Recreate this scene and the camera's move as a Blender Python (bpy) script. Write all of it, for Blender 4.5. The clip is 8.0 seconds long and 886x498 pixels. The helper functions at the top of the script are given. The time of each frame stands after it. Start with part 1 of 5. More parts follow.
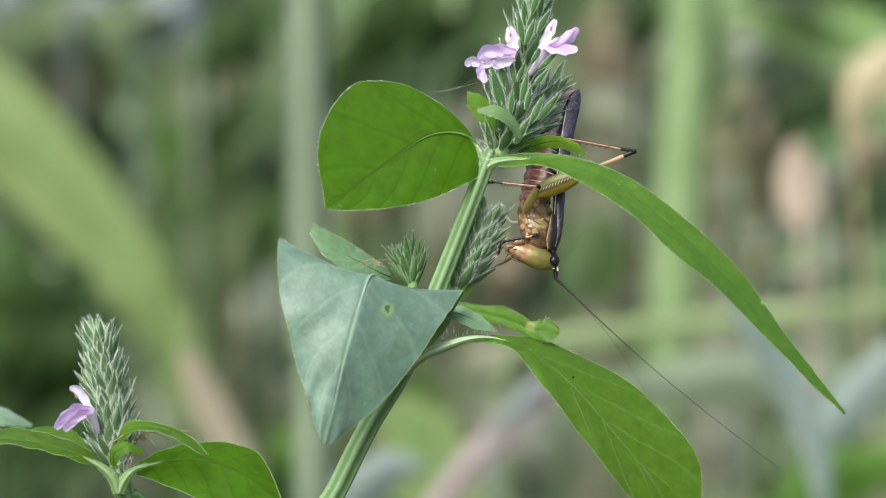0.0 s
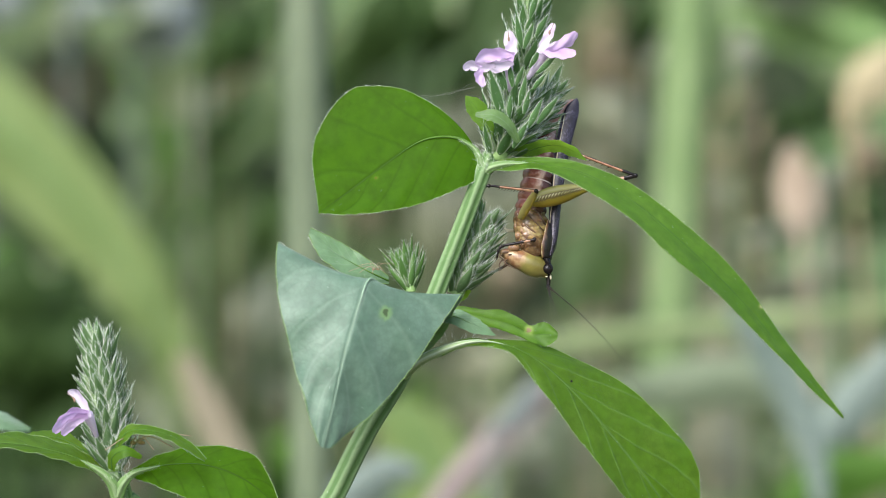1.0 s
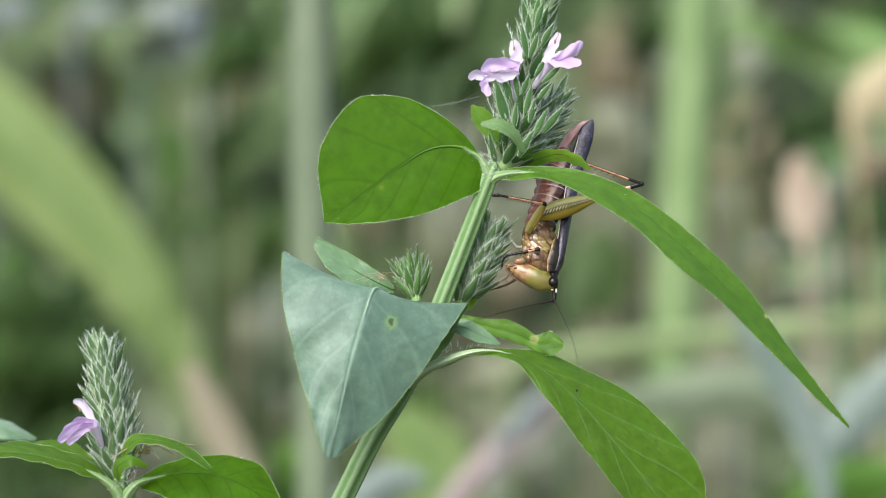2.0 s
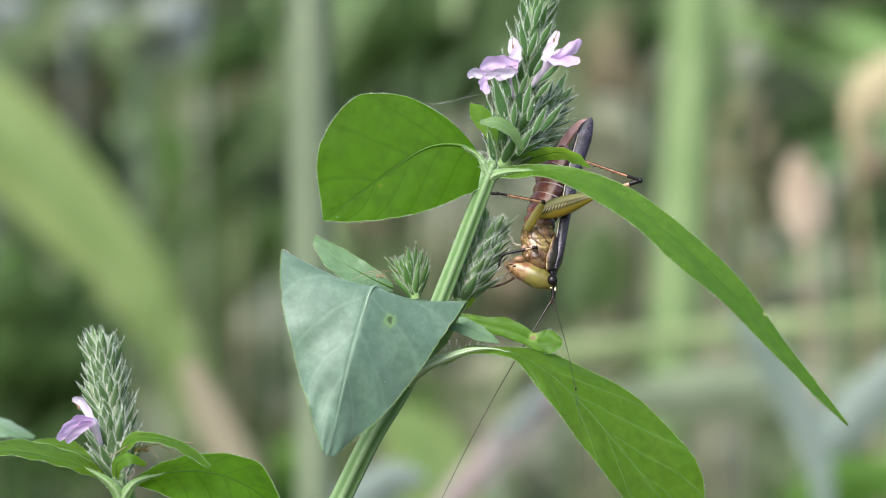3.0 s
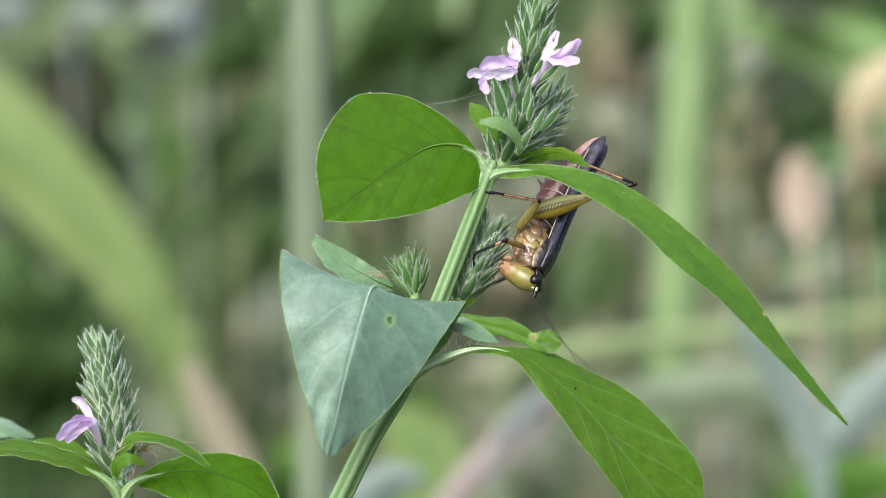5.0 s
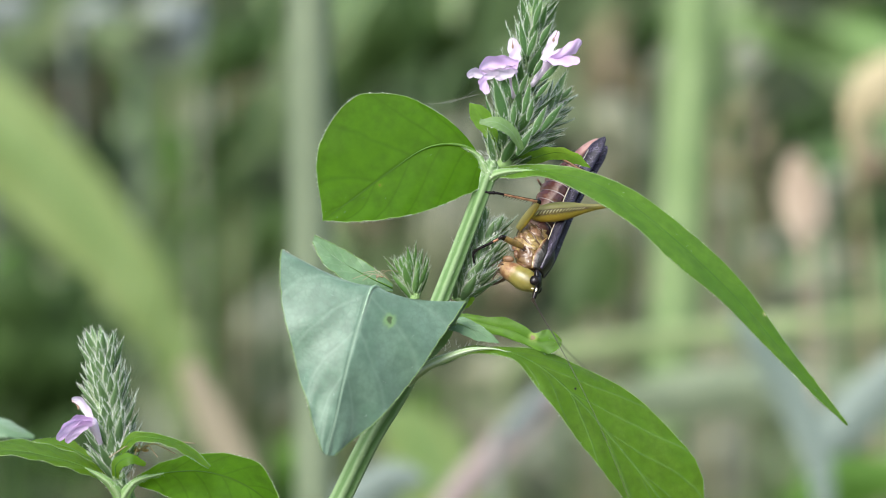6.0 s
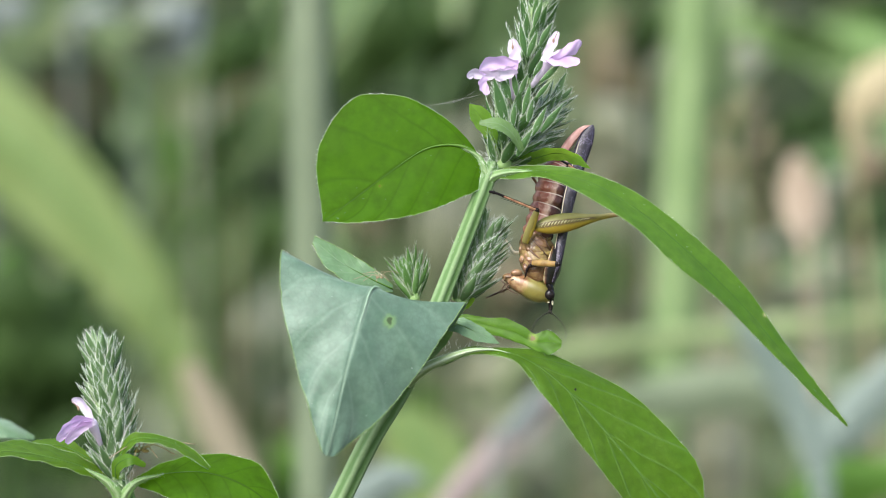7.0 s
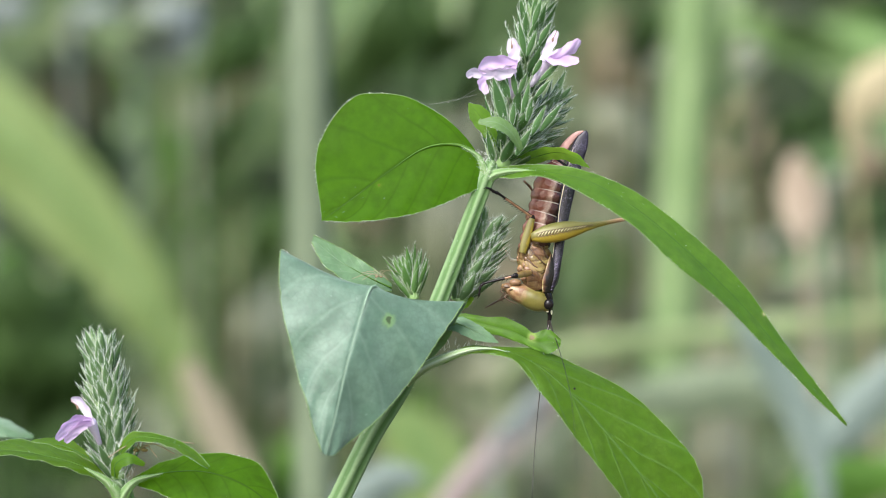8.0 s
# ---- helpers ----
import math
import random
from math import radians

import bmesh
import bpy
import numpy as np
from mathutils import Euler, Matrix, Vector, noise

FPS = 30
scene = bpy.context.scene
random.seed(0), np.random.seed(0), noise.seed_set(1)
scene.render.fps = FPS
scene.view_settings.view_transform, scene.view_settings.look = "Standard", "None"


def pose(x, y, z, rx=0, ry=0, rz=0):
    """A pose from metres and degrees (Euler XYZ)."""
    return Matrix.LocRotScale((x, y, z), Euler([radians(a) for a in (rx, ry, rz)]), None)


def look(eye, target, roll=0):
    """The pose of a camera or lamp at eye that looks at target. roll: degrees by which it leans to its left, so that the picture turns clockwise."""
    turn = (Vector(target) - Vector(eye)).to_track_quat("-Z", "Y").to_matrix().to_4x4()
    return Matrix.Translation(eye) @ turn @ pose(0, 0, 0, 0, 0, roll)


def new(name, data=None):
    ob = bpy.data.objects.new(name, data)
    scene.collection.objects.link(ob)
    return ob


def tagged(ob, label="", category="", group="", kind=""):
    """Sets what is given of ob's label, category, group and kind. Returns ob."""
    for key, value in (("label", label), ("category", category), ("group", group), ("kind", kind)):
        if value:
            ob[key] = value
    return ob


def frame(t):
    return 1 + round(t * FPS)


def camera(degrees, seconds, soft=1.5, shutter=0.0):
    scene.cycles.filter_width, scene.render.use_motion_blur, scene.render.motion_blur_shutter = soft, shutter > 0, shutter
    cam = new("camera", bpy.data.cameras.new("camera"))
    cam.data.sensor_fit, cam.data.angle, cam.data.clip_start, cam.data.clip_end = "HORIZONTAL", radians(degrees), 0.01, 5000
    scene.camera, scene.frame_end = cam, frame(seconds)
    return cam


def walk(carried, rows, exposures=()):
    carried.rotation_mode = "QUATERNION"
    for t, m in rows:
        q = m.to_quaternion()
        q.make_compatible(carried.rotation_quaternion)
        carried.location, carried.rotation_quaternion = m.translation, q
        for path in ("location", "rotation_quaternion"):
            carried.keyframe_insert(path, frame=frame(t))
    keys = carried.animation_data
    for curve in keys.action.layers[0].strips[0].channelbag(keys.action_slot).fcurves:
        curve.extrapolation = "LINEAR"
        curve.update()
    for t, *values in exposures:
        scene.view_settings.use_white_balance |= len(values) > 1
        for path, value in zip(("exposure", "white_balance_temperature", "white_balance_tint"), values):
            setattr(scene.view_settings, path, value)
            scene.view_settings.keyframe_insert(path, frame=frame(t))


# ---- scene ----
# ---------------------------------------------------------------- camera
K = 0.0676e-3          # one layout unit on the plane of the stems, in metres
EYE = 0.48             # the camera stands this far before that plane
HIGH = 0.45            # height of the lens over the ground
STEP = 0.00807         # degrees that one layout unit covers

cam = camera(12.6, 8.0, soft=0.8, shutter=0.5)
cam.data.dof.use_dof = True
cam.data.dof.focus_distance = EYE + 0.001
cam.data.dof.aperture_fstop = 19.0

SWAY = [(0.0, -4, -20), (0.1, -3, -23), (0.2, -5, -23), (0.3, -4, -24), (0.4, -6, -20), (0.5, -8, -17.5),
        (0.6, -8, -23), (0.7, -5, -23), (0.8, -5, -25), (0.9, -7, -16), (1.0, -7, -13), (1.1, -6, -13.5),
        (1.2, -2, -7), (1.3, 3.5, -1), (1.4, 4, 2), (1.5, 4.4, 3.2), (1.7, 3.5, 3.6), (2.8, 1.6, 1.2),
        (3.0, 0.6, 0.2), (3.5, 0, 0), (4.5, 0, 0), (6.5, 0, 0.2), (7.0, 0, 1.5), (7.5, -0.6, 1.0), (8.0, -1.5, 0)]
walk(cam, [(t, pose(0, -EYE, HIGH, 90 + dy * STEP, 0, dx * STEP)) for t, dx, dy in SWAY],
     [(0.0, 1.02, 6000, 9), (3.5, 1.09, 6000, 9), (8.0, 1.15, 6000, 9)])

# ---------------------------------------------------------------- light
world = bpy.data.worlds.new("world")
scene.world = world
world.use_nodes = True
wn = world.node_tree
sky = wn.nodes.new("ShaderNodeTexSky")
sky.sky_type, sky.sun_disc = "NISHITA", False
sky.dust_density, sky.ozone_density = 4.0, 0.6
sky.sun_elevation, sky.sun_rotation = radians(42), radians(-152)
wn.links.new(sky.outputs[0], wn.nodes["Background"].inputs[0])
wn.nodes["Background"].inputs[1].default_value = 0.15

sun_data = bpy.data.lights.new("sun", "SUN")
sun_data.energy, sun_data.angle, sun_data.color = 2.1, radians(40), (1.0, 0.97, 0.93)
sun = new("sun", sun_data)
sun.matrix_world = look((-0.8, -1.5, 1.98), (0, 0, 0.45))


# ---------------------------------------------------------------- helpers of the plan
def at(a, b, d=0.0):
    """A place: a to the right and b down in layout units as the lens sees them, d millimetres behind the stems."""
    s = K * (1 + d / 1000 / EYE)
    return Vector(((a - 784) * s, d / 1000, HIGH + (441 - b) * s))


def thing(name, base, label, category, group=""):
    ob = new(name)
    ob.empty_display_size = 0.005
    ob.location = base
    return tagged(ob, label, category, group)


def mesh_of(name, bm, mats, smooth=True):
    me = bpy.data.meshes.new(name)
    bm.to_mesh(me)
    bm.free()
    for m in (mats if isinstance(mats, (list, tuple)) else [mats]):
        me.materials.append(m)
    if smooth:
        me.shade_smooth()
    return me


def part(name, bm, mats, parent, label="", kind="", smooth=True):
    """One mesh in world coordinates under a thing at rest, or under one of its parts."""
    ob = new(name, bm if isinstance(bm, bpy.types.Mesh) else mesh_of(name, bm, mats, smooth))
    ob.parent = parent
    if parent.parent is None:
        ob.matrix_parent_inverse = Matrix.Translation(-parent.location)
    return tagged(ob, label, kind=kind)


def glide(points, n):
    """n + 1 places on a smooth curve through the points, evenly by point."""
    p = [Vector(q) for q in points]
    p = [p[0] * 2 - p[1]] + p + [p[-1] * 2 - p[-2]]
    out = []
    for i in range(n + 1):
        x = i / n * (len(p) - 3)
        j = min(int(x), len(p) - 4)
        f = x - j
        a, b, c, d = p[j:j + 4]
        out.append(0.5 * (2 * b + (c - a) * f + (2 * a - 5 * b + 4 * c - d) * f * f + (3 * b - a - 3 * c + d) * f ** 3))
    return out


def hair(bm, root, way, length, r, slot=0):
    """A thin tapering bristle of three faces."""
    way = way.normalized()
    side = way.orthogonal().normalized()
    other = way.cross(side)
    ring = [bm.verts.new(root + (side * math.cos(k * 2.094) + other * math.sin(k * 2.094)) * r) for k in range(3)]
    tip = bm.verts.new(root + way * length)
    for k in range(3):
        f = bm.faces.new((ring[k], ring[(k + 1) % 3], tip))
        f.material_index = slot


def tube(bm, pts, radii, sides=10, ribs=0, depth=0.0, slot=0, flat=1.0):
    """A tube along pts; ribs: ridges round it, depth deep; flat: its thickness to its width."""
    uv = bm.loops.layers.uv.verify()
    n = len(pts)
    rings, side = [], None
    for i, p in enumerate(pts):
        way = (pts[min(i + 1, n - 1)] - pts[max(i - 1, 0)]).normalized()
        if side is None:
            side = Vector((0, 1, 0)) - way * way.y
            if side.length < 0.1:
                side = way.orthogonal()
        side = (side - way * side.dot(way)).normalized()
        other = way.cross(side)
        ring = []
        for k in range(sides):
            a = 2 * math.pi * k / sides
            r = radii[i] * (1 + depth * math.cos(a * ribs))
            ring.append(bm.verts.new(p + side * math.cos(a) * r * flat + other * math.sin(a) * r))
        rings.append(ring)
    for i in range(n - 1):
        for k in range(sides):
            f = bm.faces.new((rings[i][k], rings[i][(k + 1) % sides], rings[i + 1][(k + 1) % sides], rings[i + 1][k]))
            f.material_index = slot
            for loop, (u, v) in zip(f.loops, ((i, k), (i, k + 1), (i + 1, k + 1), (i + 1, k))):
                loop[uv].uv = (u / (n - 1), v / sides)
    for ring, flip in ((rings[0], True), (rings[-1], False)):
        f = bm.faces.new(ring[::-1] if flip else ring)
        f.material_index = slot


# ---------------------------------------------------------------- materials
def nodes_of(name):
    m = bpy.data.materials.new(name)
    m.use_nodes = True
    return m, m.node_tree.nodes, m.node_tree.links


def ramp(nodes, links, source, stops):
    r = nodes.new("ShaderNodeValToRGB")
    e = r.color_ramp.elements
    while len(e) < len(stops):
        e.new(0.5)
    for k, (pos, col) in zip(e, stops):
        k.position, k.color = pos, (*col, 1)
    links.new(source, r.inputs[0])
    return r.outputs[0]


def noise_at(nodes, links, scale, detail=4, coord="Object"):
    c = nodes.new("ShaderNodeTexCoord")
    t = nodes.new("ShaderNodeTexNoise")
    t.inputs["Scale"].default_value, t.inputs["Detail"].default_value = scale, detail
    links.new(c.outputs[coord], t.inputs["Vector"])
    return t.outputs["Fac"]


def math_of(nodes, links, op, a, b=None, c=None):
    n = nodes.new("ShaderNodeMath")
    n.operation = op
    for i, v in enumerate((a, b, c)):
        if v is None:
            continue
        if isinstance(v, (int, float)):
            n.inputs[i].default_value = v
        else:
            links.new(v, n.inputs[i])
    return n.outputs[0]


def mix_of(nodes, links, fac, a, b, blend="MIX"):
    n = nodes.new("ShaderNodeMix")
    n.data_type, n.blend_type = "RGBA", blend
    for i, v in ((0, fac), (6, a), (7, b)):
        if isinstance(v, (int, float)):
            n.inputs[i].default_value = v
        elif isinstance(v, tuple):
            n.inputs[i].default_value = (*v, 1)
        else:
            links.new(v, n.inputs[i])
    return n.outputs[2]


def leaf_material(name, dark, light, through_col, vein, rough=0.45, sheer=0.4, veins=7, vein_amount=0.5, spec=0.5, holes=(), coat=0.0, pale_edge=None, calm=1.0):
    """A leaf blade: two greens in patches, side veins that run forward from the midrib, light that comes through."""
    m, nodes, links = nodes_of(name)
    bsdf = nodes["Principled BSDF"]
    uvn = nodes.new("ShaderNodeUVMap")
    sep = nodes.new("ShaderNodeSeparateXYZ")
    links.new(uvn.outputs[0], sep.inputs[0])
    u, v = sep.outputs[0], sep.outputs[1]
    across = math_of(nodes, links, "ABSOLUTE", math_of(nodes, links, "SUBTRACT", v, 0.5))
    wob = noise_at(nodes, links, 240, 2)
    along = math_of(nodes, links, "SUBTRACT", math_of(nodes, links, "MULTIPLY", u, veins),
                    math_of(nodes, links, "MULTIPLY", math_of(nodes, links, "POWER", across, 0.8), veins * 0.34))
    along = math_of(nodes, links, "ADD", along, math_of(nodes, links, "MULTIPLY", wob, 0.25))
    saw = math_of(nodes, links, "ABSOLUTE", math_of(nodes, links, "SUBTRACT", math_of(nodes, links, "FRACT", along), 0.5))
    line = nodes.new("ShaderNodeMapRange")
    line.inputs[1].default_value, line.inputs[2].default_value = 0.085, 0.0
    links.new(saw, line.inputs[0])
    rib = nodes.new("ShaderNodeMapRange")
    rib.inputs[1].default_value, rib.inputs[2].default_value = 0.022, 0.004
    links.new(across, rib.inputs[0])
    mask = math_of(nodes, links, "MAXIMUM", math_of(nodes, links, "MULTIPLY", line.outputs[0], vein_amount), rib.outputs[0])
    patches = ramp(nodes, links, noise_at(nodes, links, 300, 6), [(0.38, (0, 0, 0)), (0.62, (1, 1, 1))])
    grain = noise_at(nodes, links, 2600, 3)
    base = mix_of(nodes, links, patches, dark, light)
    base = mix_of(nodes, links, math_of(nodes, links, "MULTIPLY", grain, 0.35), base, light)
    uc = nodes.new("ShaderNodeTexCoord")
    cells = nodes.new("ShaderNodeTexVoronoi")
    cells.feature = "DISTANCE_TO_EDGE"
    cells.inputs["Scale"].default_value = 1300
    links.new(uc.outputs["Object"], cells.inputs["Vector"])
    net = nodes.new("ShaderNodeMapRange")
    net.inputs[1].default_value, net.inputs[2].default_value = 0.16, 0.02
    links.new(cells.outputs["Distance"], net.inputs[0])
    blots = ramp(nodes, links, noise_at(nodes, links, 850, 5), [(0.4, (0, 0, 0)), (0.62, (1, 1, 1))])
    base = mix_of(nodes, links, math_of(nodes, links, "MULTIPLY", blots, 0.45 * calm), base, tuple(c * 0.55 for c in dark))
    base = mix_of(nodes, links, math_of(nodes, links, "MULTIPLY", net.outputs[0], 0.22 * calm), base, tuple(c * 0.6 for c in dark))
    col = mix_of(nodes, links, math_of(nodes, links, "MULTIPLY", mask, 0.75), base, vein)
    if pale_edge:
        rimmed = nodes.new("ShaderNodeMapRange")
        rimmed.inputs[1].default_value, rimmed.inputs[2].default_value = 0.35, 0.47
        links.new(across, rimmed.inputs[0])
        info = nodes.new("ShaderNodeObjectInfo")
        col = mix_of(nodes, links, math_of(nodes, links, "MULTIPLY", info.outputs["Random"], 0.4), col, tuple(c * 1.2 for c in light))
        col = mix_of(nodes, links, math_of(nodes, links, "MULTIPLY", rimmed.outputs[0], 0.8), col, pale_edge)
    glow = mix_of(nodes, links, math_of(nodes, links, "MULTIPLY", mask, 0.7), mix_of(nodes, links, patches, through_col, tuple(c * 0.6 for c in through_col)), tuple(c * 0.4 for c in through_col))
    for place, size, rim, core in holes:
        geo = nodes.new("ShaderNodeNewGeometry")
        dist = nodes.new("ShaderNodeVectorMath")
        dist.operation = "DISTANCE"
        plane = nodes.new("ShaderNodeVectorMath")
        plane.operation = "MULTIPLY"
        plane.inputs[1].default_value = (1, 0.1, 1)
        links.new(geo.outputs["Position"], plane.inputs[0])
        links.new(plane.outputs[0], dist.inputs[0])
        dist.inputs[1].default_value = (place[0], place[1] * 0.1, place[2])
        near = math_of(nodes, links, "ADD", math_of(nodes, links, "DIVIDE", dist.outputs["Value"], size),
                       math_of(nodes, links, "MULTIPLY", math_of(nodes, links, "SUBTRACT", noise_at(nodes, links, 1500, 3), 0.5), 1.3))
        fade = nodes.new("ShaderNodeMapRange")
        fade.inputs[1].default_value, fade.inputs[2].default_value = 1.3, 0.7
        links.new(near, fade.inputs[0])
        inner = nodes.new("ShaderNodeMapRange")
        inner.inputs[1].default_value, inner.inputs[2].default_value = 0.62, 0.45
        links.new(near, inner.inputs[0])
        col = mix_of(nodes, links, math_of(nodes, links, "MULTIPLY", fade.outputs[0], 0.8), col, rim)
        col = mix_of(nodes, links, inner.outputs[0], col, core)
        glow = mix_of(nodes, links, inner.outputs[0], glow, core)
    links.new(col, bsdf.inputs["Base Color"])
    bsdf.inputs["Roughness"].default_value = rough
    bsdf.inputs["Specular IOR Level"].default_value = spec
    bsdf.inputs["Sheen Weight"].default_value, bsdf.inputs["Sheen Roughness"].default_value = coat, 0.6
    bump = nodes.new("ShaderNodeBump")
    bump.inputs["Strength"].default_value, bump.inputs["Distance"].default_value = 0.45, 0.00016
    relief = math_of(nodes, links, "SUBTRACT", math_of(nodes, links, "MULTIPLY", grain, 0.6), mask)
    links.new(math_of(nodes, links, "SUBTRACT", relief, math_of(nodes, links, "MULTIPLY", net.outputs[0], 0.15)), bump.inputs["Height"])
    links.new(bump.outputs[0], bsdf.inputs["Normal"])
    tr = nodes.new("ShaderNodeBsdfTranslucent")
    links.new(glow, tr.inputs[0])
    mx = nodes.new("ShaderNodeMixShader")
    mx.inputs[0].default_value = sheer
    links.new(bsdf.outputs[0], mx.inputs[1])
    links.new(tr.outputs[0], mx.inputs[2])
    links.new(mx.outputs[0], nodes["Material Output"].inputs[0])
    return m


def plain_material(name, a, b, scale, rough=0.5, sheer=0.0, bump_depth=0.0, spec=0.5, vary=0.0, through_col=None):
    """Two colours in grain; sheer lets light through; vary shifts brightness from piece to piece."""
    m, nodes, links = nodes_of(name)
    bsdf = nodes["Principled BSDF"]
    f = noise_at(nodes, links, scale, 5)
    col = ramp(nodes, links, f, [(0.32, a), (0.68, b)])
    if vary:
        info = nodes.new("ShaderNodeObjectInfo")
        geo = nodes.new("ShaderNodeNewGeometry")
        r = math_of(nodes, links, "FRACT", math_of(nodes, links, "ADD", info.outputs["Random"], geo.outputs["Random Per Island"]))
        hsv = nodes.new("ShaderNodeHueSaturation")
        links.new(math_of(nodes, links, "MULTIPLY_ADD", r, 2 * vary, 1 - vary), hsv.inputs["Value"])
        links.new(math_of(nodes, links, "MULTIPLY_ADD", r, 0.05, 0.475), hsv.inputs["Hue"])
        links.new(col, hsv.inputs["Color"])
        col = hsv.outputs[0]
    links.new(col, bsdf.inputs["Base Color"])
    bsdf.inputs["Roughness"].default_value, bsdf.inputs["Specular IOR Level"].default_value = rough, spec
    if bump_depth:
        bump = nodes.new("ShaderNodeBump")
        bump.inputs["Strength"].default_value, bump.inputs["Distance"].default_value = 0.6, bump_depth
        links.new(noise_at(nodes, links, scale * 3, 4), bump.inputs["Height"])
        links.new(bump.outputs[0], bsdf.inputs["Normal"])
    if sheer:
        tr = nodes.new("ShaderNodeBsdfTranslucent")
        if through_col:
            tr.inputs[0].default_value = (*through_col, 1)
        else:
            links.new(col, tr.inputs[0])
        mx = nodes.new("ShaderNodeMixShader")
        mx.inputs[0].default_value = sheer
        links.new(bsdf.outputs[0], mx.inputs[1])
        links.new(tr.outputs[0], mx.inputs[2])
        links.new(mx.outputs[0], nodes["Material Output"].inputs[0])
    return m


def striped_material(name, a, b, bands, axis=1, rough=0.45, width=0.3):
    """Lengthwise (axis 1) or crosswise (axis 0) stripes by the unwrapped surface."""
    m, nodes, links = nodes_of(name)
    bsdf = nodes["Principled BSDF"]
    uvn = nodes.new("ShaderNodeUVMap")
    sep = nodes.new("ShaderNodeSeparateXYZ")
    links.new(uvn.outputs[0], sep.inputs[0])
    s = math_of(nodes, links, "ABSOLUTE", math_of(nodes, links, "SUBTRACT", math_of(nodes, links, "FRACT", math_of(nodes, links, "MULTIPLY_ADD", sep.outputs[axis], bands, 0.5)), 0.5))
    s = math_of(nodes, links, "ADD", s, math_of(nodes, links, "MULTIPLY", math_of(nodes, links, "SUBTRACT", noise_at(nodes, links, 700, 4), 0.5), 0.25))
    col = ramp(nodes, links, s, [(max(width - 0.12, 0), a), (width + 0.08, b)])
    col = mix_of(nodes, links, math_of(nodes, links, "MULTIPLY", noise_at(nodes, links, 2500, 3), 0.4), col, tuple(c * 0.6 for c in b))
    links.new(col, bsdf.inputs["Base Color"])
    bsdf.inputs["Roughness"].default_value = rough
    bump = nodes.new("ShaderNodeBump")
    bump.inputs["Strength"].default_value, bump.inputs["Distance"].default_value = 0.45, 0.00016
    links.new(noise_at(nodes, links, 3000, 4), bump.inputs["Height"])
    links.new(bump.outputs[0], bsdf.inputs["Normal"])
    return m


HOLE_TEAL = tuple(at(690, 567, -11.45))
HOLE_CURL = tuple(at(943, 598, -0.1))
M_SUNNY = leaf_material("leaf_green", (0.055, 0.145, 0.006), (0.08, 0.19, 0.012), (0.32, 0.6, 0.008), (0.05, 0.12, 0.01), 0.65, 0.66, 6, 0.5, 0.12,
                        holes=[(tuple(at(672, 328, -1.75)), 0.00032, (0.16, 0.27, 0.02), (0.27, 0.29, 0.03))])
M_LEAF = leaf_material("leaf_fresh", (0.06, 0.145, 0.01), (0.115, 0.225, 0.02), (0.36, 0.58, 0.012), (0.15, 0.28, 0.065), 0.48, 0.55, 9, 0.75, 0.3,
                       holes=[(HOLE_CURL, 0.00052, (0.25, 0.34, 0.08), (0.26, 0.2, 0.11)), (tuple(at(1018, 688, -3)), 0.00022, (0.05, 0.1, 0.02), (0.04, 0.03, 0.02)),
                              (tuple(at(1022, 762, -4)), 0.00013, (0.05, 0.1, 0.02), (0.03, 0.03, 0.02)), (tuple(at(1106, 780, -3)), 0.00011, (0.05, 0.1, 0.02), (0.03, 0.03, 0.02))])
M_LONG = leaf_material("leaf_long", (0.058, 0.138, 0.01), (0.097, 0.2, 0.018), (0.3, 0.57, 0.012), (0.07, 0.17, 0.02), 0.5, 0.4, 12, 0.25, 0.3,
                       holes=[(HOLE_CURL, 0.00052, (0.25, 0.34, 0.08), (0.26, 0.2, 0.11)), (tuple(at(1354, 556, -5)), 0.0003, (0.3, 0.36, 0.1), (0.45, 0.42, 0.22))])
# blue-green; part of the sky's sheen is put into the base colours
M_TEAL = leaf_material("leaf_upper_side", (0.056, 0.118, 0.07), (0.104, 0.182, 0.12), (0.08, 0.2, 0.04), (0.21, 0.31, 0.22), 0.5, 0.12, 7, 0.26, 0.5,
                       holes=[(HOLE_TEAL, 0.00075, (0.14, 0.25, 0.075), (0.03, 0.06, 0.008))], coat=0.2, calm=0.85)
# brighter copy of the leaf green; light shining through is put into it
M_LITLEAF = leaf_material("leaf_lit", (0.13, 0.28, 0.03), (0.19, 0.36, 0.06), (0.5, 0.8, 0.05), (0.2, 0.34, 0.07), 0.55, 0.5, 8, 0.4, 0.15)
M_DUSTY = leaf_material("leaf_dusty_green", (0.075, 0.16, 0.065), (0.125, 0.23, 0.105), (0.18, 0.34, 0.06), (0.2, 0.32, 0.17), 0.5, 0.22, 8, 0.3, 0.5, coat=0.3)
M_PALE = leaf_material("leaf_grey_green", (0.09, 0.17, 0.045), (0.14, 0.24, 0.075), (0.26, 0.42, 0.04), (0.2, 0.32, 0.14), 0.5, 0.3, 8, 0.3, 0.4, coat=0.1)
M_HAIR = plain_material("white_bristle", (0.75, 0.8, 0.72), (0.85, 0.88, 0.82), 500, 0.5, 0.3)
M_STEM = striped_material("ribbed_stem", (0.17, 0.26, 0.115), (0.07, 0.15, 0.035), 6, 1, 0.7)
M_STALK_PALE = striped_material("pale_leaf_stalk", (0.42, 0.5, 0.34), (0.24, 0.34, 0.15), 4, 1, 0.6)
M_STALK_MID = striped_material("green_leaf_stalk", (0.21, 0.3, 0.14), (0.12, 0.22, 0.06), 4, 1, 0.65)
M_RIB = plain_material("green_midrib", (0.115, 0.24, 0.035), (0.165, 0.3, 0.065), 600, 0.75, 0.5, spec=0.1)
